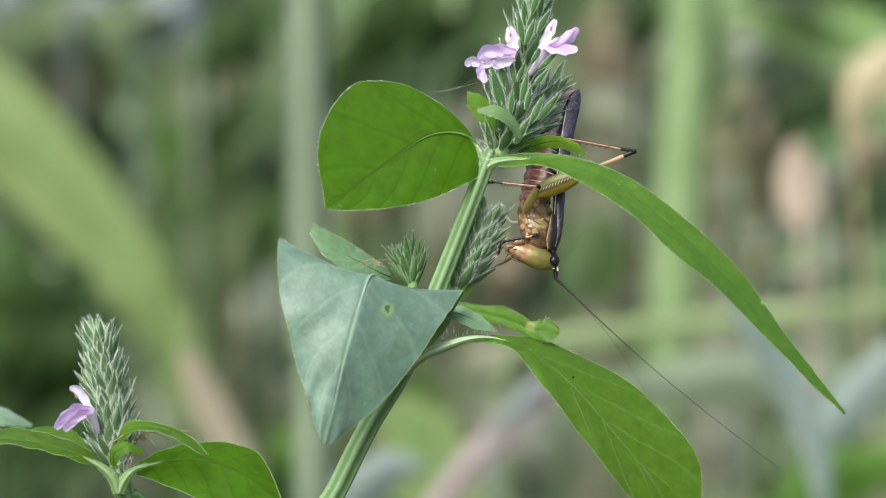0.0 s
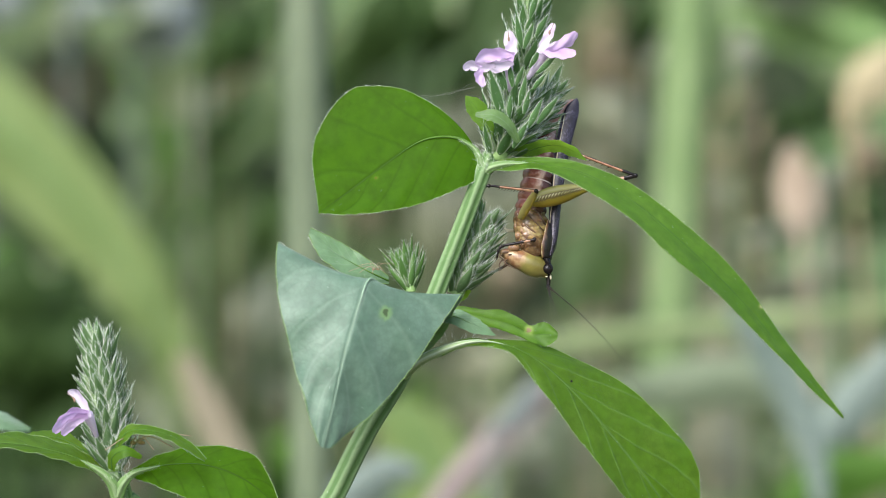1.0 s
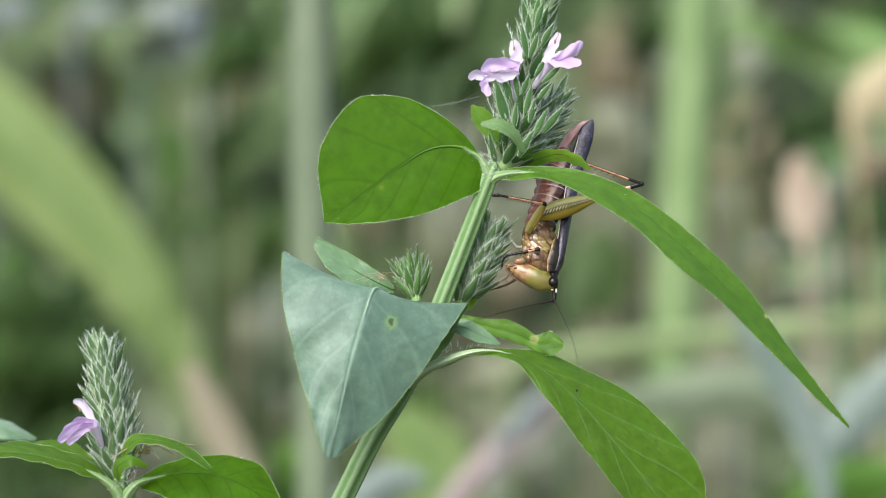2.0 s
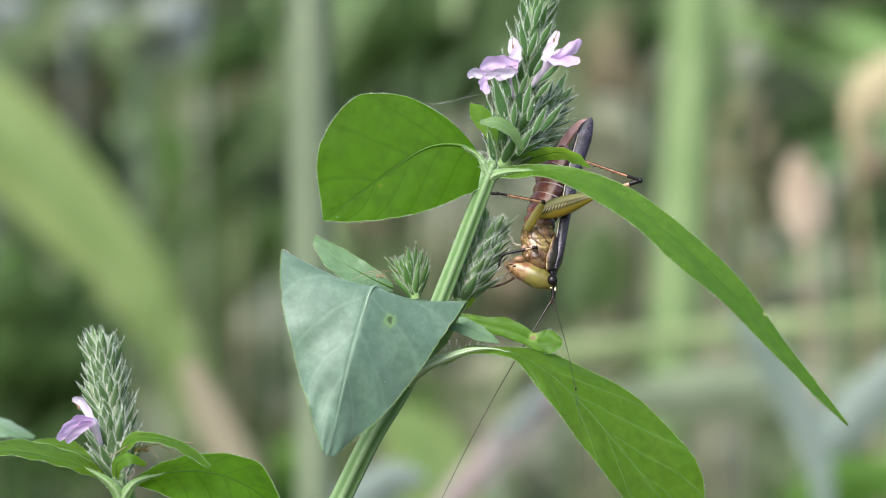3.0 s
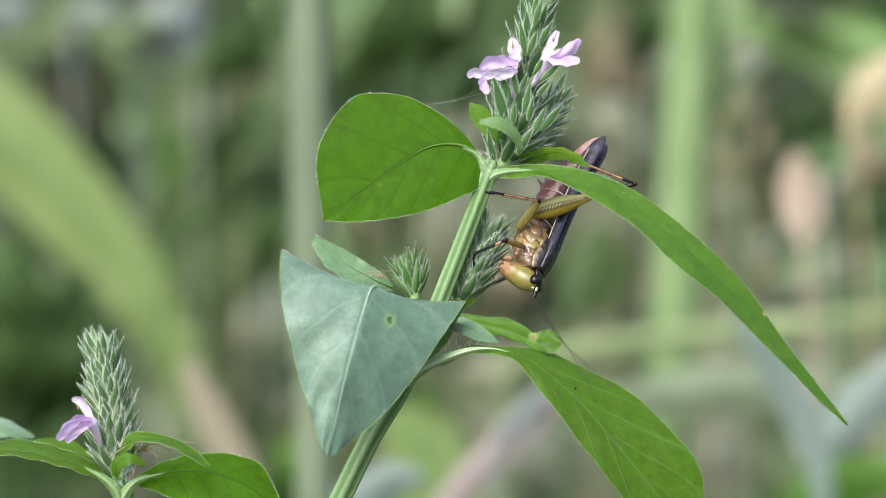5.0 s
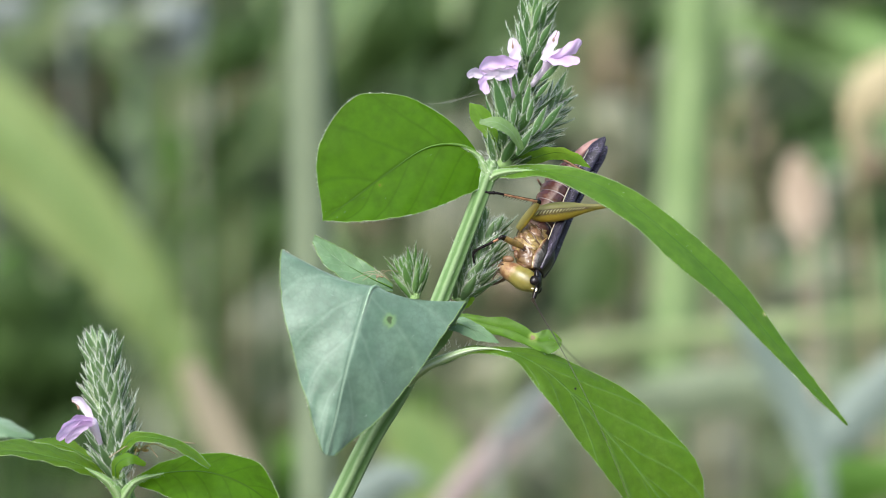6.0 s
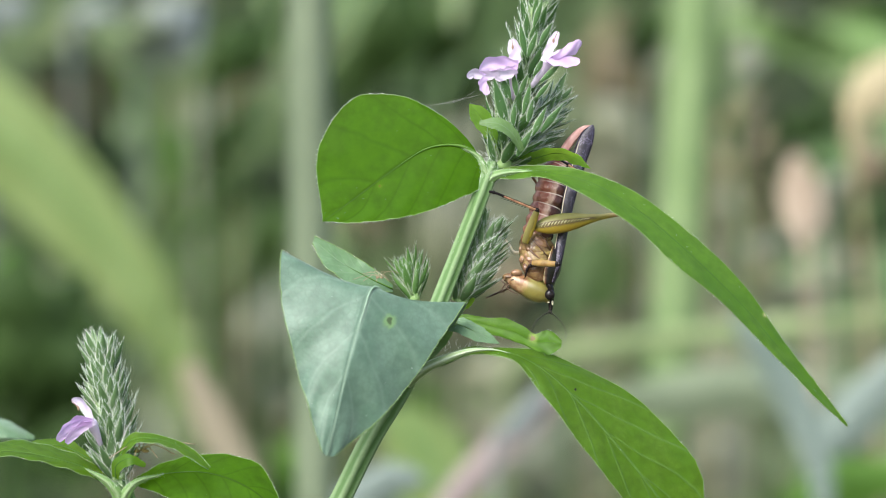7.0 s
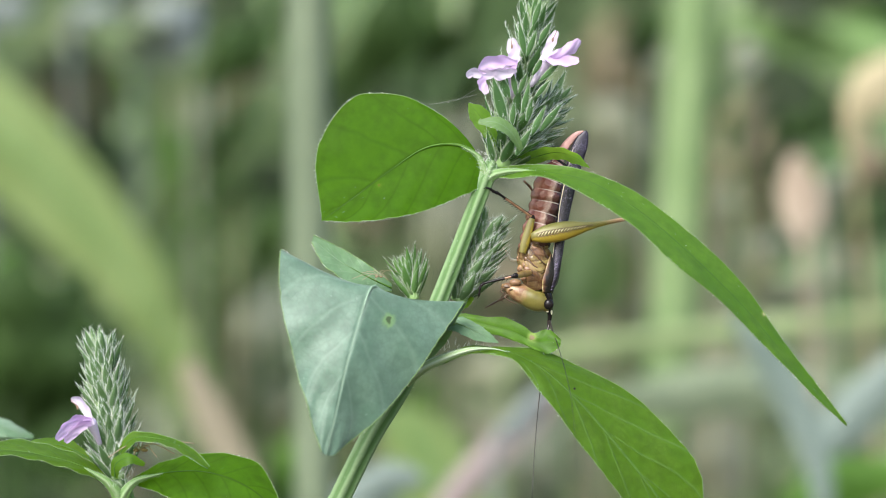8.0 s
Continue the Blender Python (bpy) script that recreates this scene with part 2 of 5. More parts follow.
M_MARGIN = plain_material("pale_leaf_margin", (0.17, 0.28, 0.075), (0.26, 0.37, 0.15), 900, 0.7, 0.4, spec=0.2)
M_RIB_PALE = plain_material("pale_midrib", (0.17, 0.26, 0.17), (0.25, 0.35, 0.24), 600, 0.5)
M_BRACT = leaf_material("bract_green", (0.04, 0.098, 0.03), (0.074, 0.156, 0.05), (0.16, 0.34, 0.055), (0.09, 0.17, 0.055), 0.6, 0.3, 1, 0.0, 0.25, pale_edge=(0.44, 0.54, 0.35))
M_BRACT_YOUNG = leaf_material("young_bract", (0.09, 0.19, 0.05), (0.14, 0.27, 0.08), (0.26, 0.5, 0.07), (0.12, 0.22, 0.06), 0.6, 0.3, 1, 0.0, 0.2, pale_edge=(0.33, 0.45, 0.23))
M_BRACT_GREY = leaf_material("grey_bract", (0.085, 0.16, 0.062), (0.135, 0.225, 0.1), (0.2, 0.38, 0.08), (0.12, 0.2, 0.09), 0.6, 0.3, 1, 0.0, 0.25, pale_edge=(0.46, 0.55, 0.38))
M_CALYX = plain_material("pale_calyx", (0.22, 0.34, 0.13), (0.4, 0.5, 0.28), 700, 0.6, 0.35)
M_CORE = plain_material("spike_core", (0.16, 0.28, 0.075), (0.27, 0.4, 0.15), 500, 0.6)
M_LILAC = plain_material("lilac_petal", (0.62, 0.41, 0.72), (0.78, 0.62, 0.85), 420, 0.6, 0.4, 0.00003, 0.2)
M_PETAL = plain_material("white_petal", (0.68, 0.55, 0.74), (0.78, 0.71, 0.82), 380, 0.6, 0.4, 0.00003, 0.2)
M_STAMEN = plain_material("brown_anther", (0.16, 0.08, 0.05), (0.3, 0.18, 0.12), 2000, 0.6)
M_WEB = plain_material("web_thread", (0.7, 0.7, 0.7), (0.8, 0.8, 0.8), 500, 0.4)
M_DRY = plain_material("dry_husk", (0.14, 0.09, 0.045), (0.32, 0.22, 0.12), 1500, 0.7)


# ---------------------------------------------------------------- leaves
def leaf(name, mid, upper, lower, parent, mat, label="", n=64, m=7, cup=0.0, wave=0.00012, hairs=50, rib=0.00022, rib_mat=None):
    """A leaf blade between three curves of equally many points, with its raised midrib and bristles on the margin."""
    mid, upper, lower = ([at(*p) for p in c] for c in (mid, upper, lower))
    cm, cu, cl = glide(mid, n), glide(upper, n), glide(lower, n)
    bm = bmesh.new()
    uv = bm.loops.layers.uv.verify()
    grid = []
    seed = random.random() * 50
    for i in range(n + 1):
        row = []
        e1, e2 = cu[i] - cm[i], cl[i] - cm[i]
        along = (cm[min(i + 1, n)] - cm[max(i - 1, 0)]).normalized()
        nor = along.cross(e1 - e2)
        nor = nor.normalized() if nor.length > 1e-12 else Vector((0, -1, 0))
        for j in range(-m, m + 1):
            s = abs(j) / m
            edge = cl[i] if j > 0 else cu[i]
            p = cm[i] + (edge - cm[i]) * s - (e1 + e2) * (0.4 * s * (1 - s))
            w = (edge - cm[i]).length
            jag = 0.00013 * noise.noise(Vector((i * 0.9, j * 0.01, seed))) * (s > 0.99)
            p += nor * (cup * 4 * s * (1 - s) * w + wave * s * math.sin(i / n * 34 - s * 5 + seed) * min(1, w / 0.002))
            p += (edge - cm[i]) * jag / max(w, 1e-5)
            row.append(bm.verts.new(p))
        grid.append(row)
    for i in range(n):
        for j in range(2 * m):
            q = (grid[i][j], grid[i + 1][j], grid[i + 1][j + 1], grid[i][j + 1])
            f = bm.faces.new(q)
            for loop, (a, b) in zip(f.loops, ((i, j), (i + 1, j), (i + 1, j + 1), (i, j + 1))):
                loop[uv].uv = (a / n, b / (2 * m))
    face = [[v.co.copy() for v in row] for row in grid]
    rim = {j: [row[j].co.copy() for row in grid] for j in (0, 2 * m)}
    blade = part(name, bm, mat, parent, label)
    if rib:
        bm = bmesh.new()
        tube(bm, [p + Vector((0, -0.5 * rib, 0)) for p in cm], [rib * max(0.06, 1.1 - 1.6 * i / n) for i in range(n + 1)], 8)
        part("midrib", bm, rib_mat or M_RIB, blade)
    if hairs > 30:
        bm = bmesh.new()
        for row in (0, 2 * m):
            tube(bm, [p.copy() for p in rim[row]], [0.8 * K] * (n + 1), 5)
        part("margin", bm, M_MARGIN, blade, "thin pale leaf margin")
    if hairs:
        bm = bmesh.new()
        for _ in range(hairs // 9):
            i, j = random.randrange(2, n - 1), random.randrange(1, 2 * m)
            a, b, c = face[i][j], face[i + 1][j], face[i][j + 1]
            up = (b - a).cross(c - a)
            if up.length < 1e-14:
                continue
            up.normalize()
            up = up if up.y < 0 else -up
            hair(bm, a.lerp(b, random.random()), (b - a).normalized() + up * 0.5 + Vector([random.gauss(0, 0.3) for _ in range(3)]), random.uniform(0.00015, 0.0004), 0.000011)
        for c in (cu, cl):
            for k in range(hairs):
                x = random.uniform(0.02, 0.98) * n
                i = int(x)
                p = c[i].lerp(c[i + 1], x - i)
                out = (p - cm[i])
                if out.length < 1e-5:
                    continue
                out = out.normalized() + (c[i + 1] - c[i]).normalized() * 0.8 + Vector([random.gauss(0, 0.3) for _ in range(3)])
                hair(bm, p, out, random.uniform(0.00012, 0.00038), 0.000015)
        part("bristles", bm, M_HAIR, blade, "short white bristles", "stuff")
    return blade


def stem(name, pts, radii, parent, mat, label="", hairs=80):
    c = glide([at(*p) for p in pts], 50)
    r = [x[0] for x in ((v,) for v in np.interp(np.linspace(0, 1, 51), np.linspace(0, 1, len(radii)), radii))]
    bm = bmesh.new()
    tube(bm, c, [x * K for x in r], 36, 6, 0.09)
    ob = part(name, bm, mat, parent, label)
    bm = bmesh.new()
    for k in range(hairs):
        i = random.randrange(50)
        way = Vector([random.gauss(0, 1) for _ in range(3)])
        axis = (c[i + 1] - c[i]).normalized()
        way = (way - axis * way.dot(axis)).normalized()
        hair(bm, c[i].lerp(c[i + 1], random.random()) + way * r[i] * K * 0.98, way + axis * 0.5, random.uniform(0.00015, 0.0004), 0.000011)
    part("bristles", bm, M_HAIR, ob, "short white bristles", "stuff")
    return ob


# ---------------------------------------------------------------- flower spikes
def bract_mesh(length, width, hairs, seed, mat):
    """A lance-shaped keeled bract with fine white hairs on margins and tip, growing along +Z, its back to -Y."""
    rnd = random.Random(seed)
    bm = bmesh.new()
    uv = bm.loops.layers.uv.verify()
    n = 10
    rows = []
    lean = rnd.uniform(-0.12, 0.12) * length
    twist = rnd.uniform(-0.3, 0.3)
    for i in range(n + 1):
        x = i / n
        w = width * (0.36 + 0.64 * math.sin(min(1, x / 0.42) * math.pi / 2)) * (1 - (max(0, x - 0.42) / 0.58) ** 1.35) + 0.000015
        bend = -0.11 * length * math.sin(x * 2.2) - 0.01 * length * x ** 3
        rows.append([bm.verts.new((s * w + lean * x * x, bend + abs(s) ** 1.3 * w * 0.62 + s * w * twist * x, x * length)) for s in (-1, -0.55, 0, 0.55, 1)])
    for i in range(n):
        for j in range(4):
            f = bm.faces.new((rows[i][j], rows[i][j + 1], rows[i + 1][j + 1], rows[i + 1][j]))
            for loop, (a, b) in zip(f.loops, ((i, j), (i, j + 1), (i + 1, j + 1), (i + 1, j))):
                loop[uv].uv = (a / n, b / 4)
    for k in range(hairs):
        i = min(int((k / hairs) ** 0.8 * n) + 1, n)
        v = rows[i][0 if k % 2 else 4].co.lerp(rows[i - 1][0 if k % 2 else 4].co, rnd.random())
        out = Vector((-0.7 if k % 2 else 0.7, rnd.uniform(-0.7, 0.7), rnd.uniform(0.5, 2.2)))
        hair(bm, v, out, rnd.uniform(0.07, 0.19) * length, 0.00001, 1)
    for k in range(hairs // 14):
        v = rows[rnd.randrange(1, n)][rnd.randrange(1, 4)].co.copy()
        hair(bm, v, Vector((rnd.gauss(0, 0.5), -0.6, 1.2)), rnd.uniform(0.04, 0.09) * length, 0.000008, 1)
    return mesh_of("bract", bm, [mat, M_HAIR])


def calyx_mesh(length, seed):
    """Four slender pale teeth with white hairs, standing behind a bract along +Z."""
    rnd = random.Random(seed)
    bm = bmesh.new()
    for k in range(4):
        x0 = (k - 1.5) * 0.00024
        g = [Vector((x0 * (1 + 1.1 * t), -0.00012 * math.sin(t * 3) + rnd.uniform(-1, 1) * 0.00003, length * t * (1 - 0.12 * abs(k - 1.5)))) for t in (0, 0.25, 0.5, 0.75, 1)]
        tube(bm, g, [0.00013, 0.00014, 0.00011, 0.00006, 0.00001], 6)
    for f in bm.faces:
        f.material_index = 0
    for k in range(26):
        t = rnd.uniform(0.3, 1)
        hair(bm, Vector((rnd.uniform(-0.0005, 0.0005), 0, length * t * 0.9)), Vector((rnd.gauss(0, 0.7), rnd.gauss(0, 0.6), 1)), rnd.uniform(0.0003, 0.0008), 0.00001, 1)
    return mesh_of("calyx", bm, [M_CALYX, M_HAIR])


BRACTS = [bract_mesh(0.003 + 0.0002 * k, 0.0005 + 0.00004 * (k % 3), 64, k, M_BRACT) for k in range(6)]
GREY_BRACTS = [bract_mesh(0.003 + 0.0002 * k, 0.00046 + 0.00004 * (k % 3), 84, k, M_BRACT_GREY) for k in range(6)]
CALYXES = [calyx_mesh(0.0024 + 0.0002 * k, k) for k in range(4)]
YOUNG_BRACTS = [bract_mesh(0.003 + 0.0002 * k, 0.00041, 50, k, M_BRACT_YOUNG) for k in range(6)]


def spike(axis, radii, count, parent, label, scale=1.0, lean=0.5, kinds=None):
    """A flower spike: a core, and overlapping bracts set in a spiral, each a piece of its own."""
    c = glide([at(*p) for p in axis], 40)
    bm = bmesh.new()
    tube(bm, c, [K * np.interp(i / 40, (0, 0.5, 1), radii) * 0.46 for i in range(41)], 12)
    for k in range(count * 2):
        i = random.randrange(40)
        out = Vector((random.gauss(0, 1), random.gauss(0, 1), random.gauss(0, 0.3))).normalized()
        r = K * np.interp(i / 40, (0, 0.5, 1), radii) * 0.45
        hair(bm, c[i] + out * r, out + (c[i + 1] - c[i]).normalized() * 1.2, random.uniform(0.0004, 0.0009) * scale, 0.00001, 1)
    core = part("flower_spike", bm, [M_CORE, M_HAIR], parent, label)
    for k in range(count):
        x = (k + 0.5) / count * 0.97
        i = min(int(x * 40), 39)
        way = (c[i + 1] - c[i]).normalized()
        side = Vector((0, 1, 0)) - way * way.y
        side.normalize()
        other = way.cross(side)
        a = k * 2.39996 + random.gauss(0, 0.12)
        radial = side * math.cos(a) + other * math.sin(a)
        tilt = lean * (1 - 0.55 * x) + random.gauss(0, 0.06)
        z = (way * math.cos(tilt) + radial * math.sin(tilt)).normalized()
        y = -(radial - z * radial.dot(z)).normalized()
        xx = y.cross(z)
        s = scale * (1.1 - 0.35 * x) * random.uniform(0.88, 1.12)
        p = c[i] + radial * K * np.interp(x, (0, 0.5, 1), radii) * 0.4
        m = Matrix((xx, y, z)).transposed().to_4x4() @ Matrix.Diagonal((s, s, s, 1))
        m.translation = p
        ob = new("bract", (kinds or BRACTS)[random.randrange(6)])
        ob.parent = core
        ob.matrix_basis = m
        if k % 3:
            ob = new("calyx", CALYXES[k % 4])
            ob.parent = core
            ob.matrix_basis = Matrix.Translation(radial * -0.00025 * scale + way * 0.0004) @ m @ Matrix.Rotation(random.gauss(0, 0.3), 4, "Y")
    return core


def sheet(bm, rows, slot=0):
    """A smooth sheet through rows of equally many places."""
    vs = [[bm.verts.new(p) for p in r] for r in rows]
    for i in range(len(vs) - 1):
        for j in range(len(vs[0]) - 1):
            f = bm.faces.new((vs[i][j], vs[i + 1][j], vs[i + 1][j + 1], vs[i][j + 1]))
            f.material_index = slot


def petal(bm, line, width, face, depth):
    """One lobe round a line on the layout; face: how far its breadth is turned towards the lens."""
    g = glide([at(a, b, depth) for a, b in line], 14)
    rows = []
    for i, p in enumerate(g):
        x = i / 14
        way = (g[min(i + 1, 14)] - g[max(i - 1, 0)]).normalized()
        flat = way.cross(Vector((0, 1, 0))).normalized()
        side = (flat * face + Vector((0, 1, 0)) * math.sqrt(1 - face * face)).normalized()
        nor = way.cross(side)
        w = width * K * (0.72 + 0.28 * math.sin(x * 2.4)) * math.sqrt(max(0.02, 1 - max(0, (x - 0.72) / 0.3) ** 2))
        row = []
        for j in range(-5, 6):
            s = j / 5
            row.append(p + side * s * w * (1 + 0.12 * math.sin(x * 17 + s * 3)) + nor * w * (0.4 * s * s + 0.12 * math.sin(x * 9 + s * 4) + 0.16 * abs(s) * math.sin(x * 23 + s * 9))
                       + way * w * (0.3 * math.sin(s * 9) + 0.12 * math.sin(s * 23)) * x ** 5)
        rows.append(row)
    sheet(bm, rows)


def flower(base, throat, lobes, hood, hood_width, parent, depth, label, white=()):
    """A two-lipped flower: a widening white tube, a hooded upper lip and a lobed lilac lower lip."""
    b, t = at(*base, depth + 2), at(*throat, depth)
    pts = glide([b, b.lerp(t, 0.55) + Vector((0.0001, 0, 0)), t], 12)
    bm = bmesh.new()
    tube(bm, pts, [K * (4.5 + 7 * (i / 12) ** 1.3) * (1 if i < 12 else 0.5) for i in range(13)], 14)
    tube_ob = part("flower", bm, M_PETAL, parent, label)
    for k, (line, width, face) in enumerate(lobes):
        bm = bmesh.new()
        petal(bm, line, width, face, depth - 0.6 - 0.15 * k)
        part("petal", bm, M_PETAL if k in white else M_LILAC, tube_ob, "white lobe of the lower lip" if k in white else "lilac lobe of the lower lip")
    bm = bmesh.new()
    petal(bm, hood, hood_width, 0.93, depth - 0.4)
    part("petal", bm, M_PETAL, tube_ob, "white hooded upper lip")
    bm = bmesh.new()
    u = at(*hood[-1], depth - 1.0)
    s0 = at(*hood[0], depth - 0.8).lerp(u, 0.7)
    tube(bm, glide([s0, s0.lerp(u, 0.5), u], 8), [0.00005] * 9, 6)
    ends = u.lerp(at(*hood[0], depth - 1.0), 0.3)
    bmesh.ops.create_uvsphere(bm, u_segments=8, v_segments=6, radius=0.0002, matrix=Matrix.Translation(ends) @ Matrix.Diagonal((0.7, 0.7, 1.5, 1)))
    part("stamen", bm, M_STAMEN, tube_ob, "thin stamen with a brown anther")
    return tube_ob


# ---------------------------------------------------------------- main plant
base = at(150, 7097, 0)
plant = thing("flowering_herb", base, "tall green flowering herb with bristly flower spikes and broad leaves", "plant", "flowering herbs")
stem("stem", [(150, 7097, 0), (260, 3500, 2), (400, 1500, 1), (540, 1010, 0), (603, 882, 0), (658, 772, 0), (725, 660, 0), (795, 490, 0), (862, 316, 0), (874, 288, 0.4), (888, 258, 1)],
     [22, 22, 21, 20, 19.5, 19, 18.5, 17, 15.5, 15, 12, 8], plant, M_STEM, "ribbed pale green stem", 260)
stem("stem", [(866, 310, 0), (890, 285, 1), (918, 195, 1), (945, 60, 1), (962, -60, 1)], [16, 13, 10, 8, 5], plant, M_STEM, "ribbed pale green stem", 20)

broad = leaf("leaf", [(858, 313, 0), (842, 272, -0.3), (805, 256, -0.8), (752, 263, -1.2), (690, 303, -1.4), (630, 348, -1.2), (571, 391, -1)],
     [(858, 313, 0), (839, 264, 0.4), (780, 202, 0.8), (700, 168, 1.0), (620, 178, 0.8), (563, 268, 0), (571, 391, -1)],
     [(858, 313, 0), (849, 332, -0.8), (800, 355, -2), (745, 375, -2.6), (690, 387, -2.6), (630, 393, -1.8), (571, 391, -1)],
     plant, M_SUNNY, "broad bright green leaf lit from behind", cup=-0.02, hairs=190, rib=0.00028)
BROAD_ROOT = at(858, 313, 0)
for ob in (broad, *broad.children):
    ob.data.transform(Matrix.Translation(-BROAD_ROOT))
broad.matrix_parent_inverse = Matrix()
broad.location = BROAD_ROOT - plant.location
leaf("leaf", [(866, 308, 0), (905, 301, -1), (960, 303, -3), (1045, 322, -5), (1130, 372, -6), (1225, 452, -7), (1320, 546, -6), (1395, 636, -5), (1450, 697, -4), (1500, 752, -3)],
     [(866, 304, 0), (905, 294, -0.5), (955, 292, -2), (1045, 304, -3.5), (1130, 344, -4), (1227, 415, -5), (1328, 518, -4.5), (1407, 630, -4), (1458, 694, -3.4), (1500, 750, -3)],
     [(866, 312, 0), (905, 316, -2), (960, 313, -5), (1050, 352, -8), (1125, 404, -9), (1205, 474, -10), (1300, 556, -8), (1383, 641, -6), (1440, 699, -5), (1499, 754, -3)],
     plant, M_LONG, "long pointed drooping green leaf", cup=0.02, hairs=170, rib=0)
leaf("leaf", [(900, 292, 2), (940, 281, 1), (985, 270, 0.5), (1020, 280, 0), (1046, 298, -1)],
     [(900, 290, 2), (935, 270, 0), (980, 260, -1), (1022, 272, -1.2), (1046, 298, -1)],
     [(900, 296, 2), (940, 292, 2), (988, 282, 2), (1020, 291, 1), (1046, 298, -1)], plant, M_LITLEAF, "small arched bright green leaf", n=20, m=4, hairs=20, rib=0.0001)
leaf("leaf", [(728, 668, 0), (770, 641, -1), (825, 622, -2), (885, 619, -3.4), (950, 645, -4), (1020, 705, -4), (1090, 785, -3), (1165, 880, -1), (1235, 990, 2)],
     [(728, 662, 0), (770, 633, -0.4), (825, 615, -1), (885, 614, -1.4), (987, 630, 0), (1104, 690, 1), (1197, 771, 1), (1246, 860, 1), (1235, 990, 2)],
     [(728, 674, 0), (770, 650, -2), (825, 630, -3), (880, 627, -5), (930, 657, -6), (981, 724, -6.5), (1043, 803, -6), (1115, 895, -4), (1235, 990, 2)],
     plant, M_LEAF, "broad drooping green leaf with clear veins", cup=0.03, wave=0.0002, hairs=110, rib=0.00005)
stem("leaf_stalk", [(860, 322, -0.2), (878, 309, -0.6), (905, 303, -1.4), (940, 303, -2.4), (965, 305.5, -3.2)], [9, 8.5, 5.5, 2, 0.3], plant, M_STALK_MID, "pale hairy leaf stalk", 160)
stem("leaf_stalk", [(868, 316, -0.2), (858, 298, -0.5), (846, 276, -0.5), (818, 259, -0.9)], [9, 7, 5, 1], plant, M_STALK_MID, "pale hairy leaf stalk", 160)
stem("leaf_stalk", [(722, 678, -1), (745, 656, -3), (775, 639, -4.4), (830, 620, -4.8), (875, 618, -4.0), (915, 628, -3.6)], [8, 9, 8, 4.5, 1.5, 0.2], plant, M_STALK_PALE, "pale hairy leaf stalk", 90)
leaf("leaf", [(742, 652, -2), (762, 622, -3), (786, 592, -3.4), (808, 566, -3)], [(740, 646, -2), (757, 614, -2.6), (780, 584, -3), (806, 564, -3)],
     [(748, 654, -2), (770, 630, -3.6), (794, 602, -4), (810, 568, -3)], plant, M_PALE, "small pale green leaf", n=18, m=4, hairs=14, rib=0.0001)
leaf("leaf", [(738, 655, 1), (715, 590, -3), (690, 535, -7), (662, 507, -10), (643, 552, -12), (620, 628, -14), (602, 705, -15), (580, 806, -16)],
     [(738, 655, 1), (640, 580, 0), (550, 490, -4), (499, 444, -9), (502, 550, -12), (524, 645, -13), (548, 728, -15), (570, 800, -16)],
     [(738, 655, 1), (780, 610, -1), (812, 562, -4), (824, 535, -5), (781, 597, -8), (726, 678, -10), (664, 747, -12.3), (592, 806, -15.2)],
     plant, M_TEAL, "broad blue-green leaf, some sky sheen in its colour, folded over and hanging, with a nibbled hole", n=64, m=10, cup=0.05, wave=0.0003, hairs=140, rib=0.00036, rib_mat=M_RIB_PALE)
leaf("leaf", [(695, 510, 1), (650, 489, 0), (600, 460, 0), (555, 423, 0)], [(695, 503, 1), (655, 470, 0.5), (603, 439, 1), (557, 416, 0)],
     [(695, 516, 1), (640, 510, -1), (578, 472, -1), (553, 430, 0)], plant, M_DUSTY, "small grey-green leaf", n=24, m=4, hairs=60, rib=0.0001)
leaf("leaf", [(800, 556, 1), (850, 572, 0), (905, 586, -0.4), (945, 604, -0.6), (972, 605, -0.8), (994, 607, -1)], [(800, 551, 1), (850, 559, 0.6), (905, 565, 0.6), (945, 588, 0.4), (971, 583, 0.2), (993, 599, -1)],
     [(800, 561, 1), (850, 585, -1), (905, 601, -1.2), (945, 618, -1.4), (972, 626, -1.4), (992, 615, -1)], plant, M_LONG, "small curled green leaf with a brown spot", n=48, m=6, cup=-0.15, hairs=28, rib=0)
leaf("leaf", [(765, 580, -2), (805, 572, -3), (848, 589, -3.4), (884, 607, -3)], [(765, 576, -2), (812, 560, -2.4), (856, 580, -3), (884, 606, -3)],
     [(765, 584, -2), (798, 584, -3.6), (842, 602, -4), (884, 608, -3)], plant, M_DUSTY, "small pale grey-green leaf", n=18, m=4, hairs=12, rib=0.0001)
leaf("leaf", [(884, 268, 0), (870, 238, -1), (851, 206, -1.4), (831, 183, -1)], [(886, 266, 0), (879, 226, -2), (861, 192, -2.4), (832, 182, -1)],
     [(880, 270, 0), (857, 240, -0.4), (834, 212, -0.2), (830, 186, -1)], plant, M_LITLEAF, "small bright green leaflet", n=16, m=4, hairs=8, rib=0.00008)
leaf("leaf", [(924, 266, -3), (907, 235, -4), (880, 217, -4.4), (848, 216, -4)], [(928, 263, -3), (914, 228, -3.6), (884, 207, -4), (849, 212, -4)],
     [(920, 268, -3), (899, 240, -4.6), (874, 227, -5), (848, 220, -4)], plant, M_PALE, "small grey-green leaflet", n=20, m=4, hairs=8, rib=0)
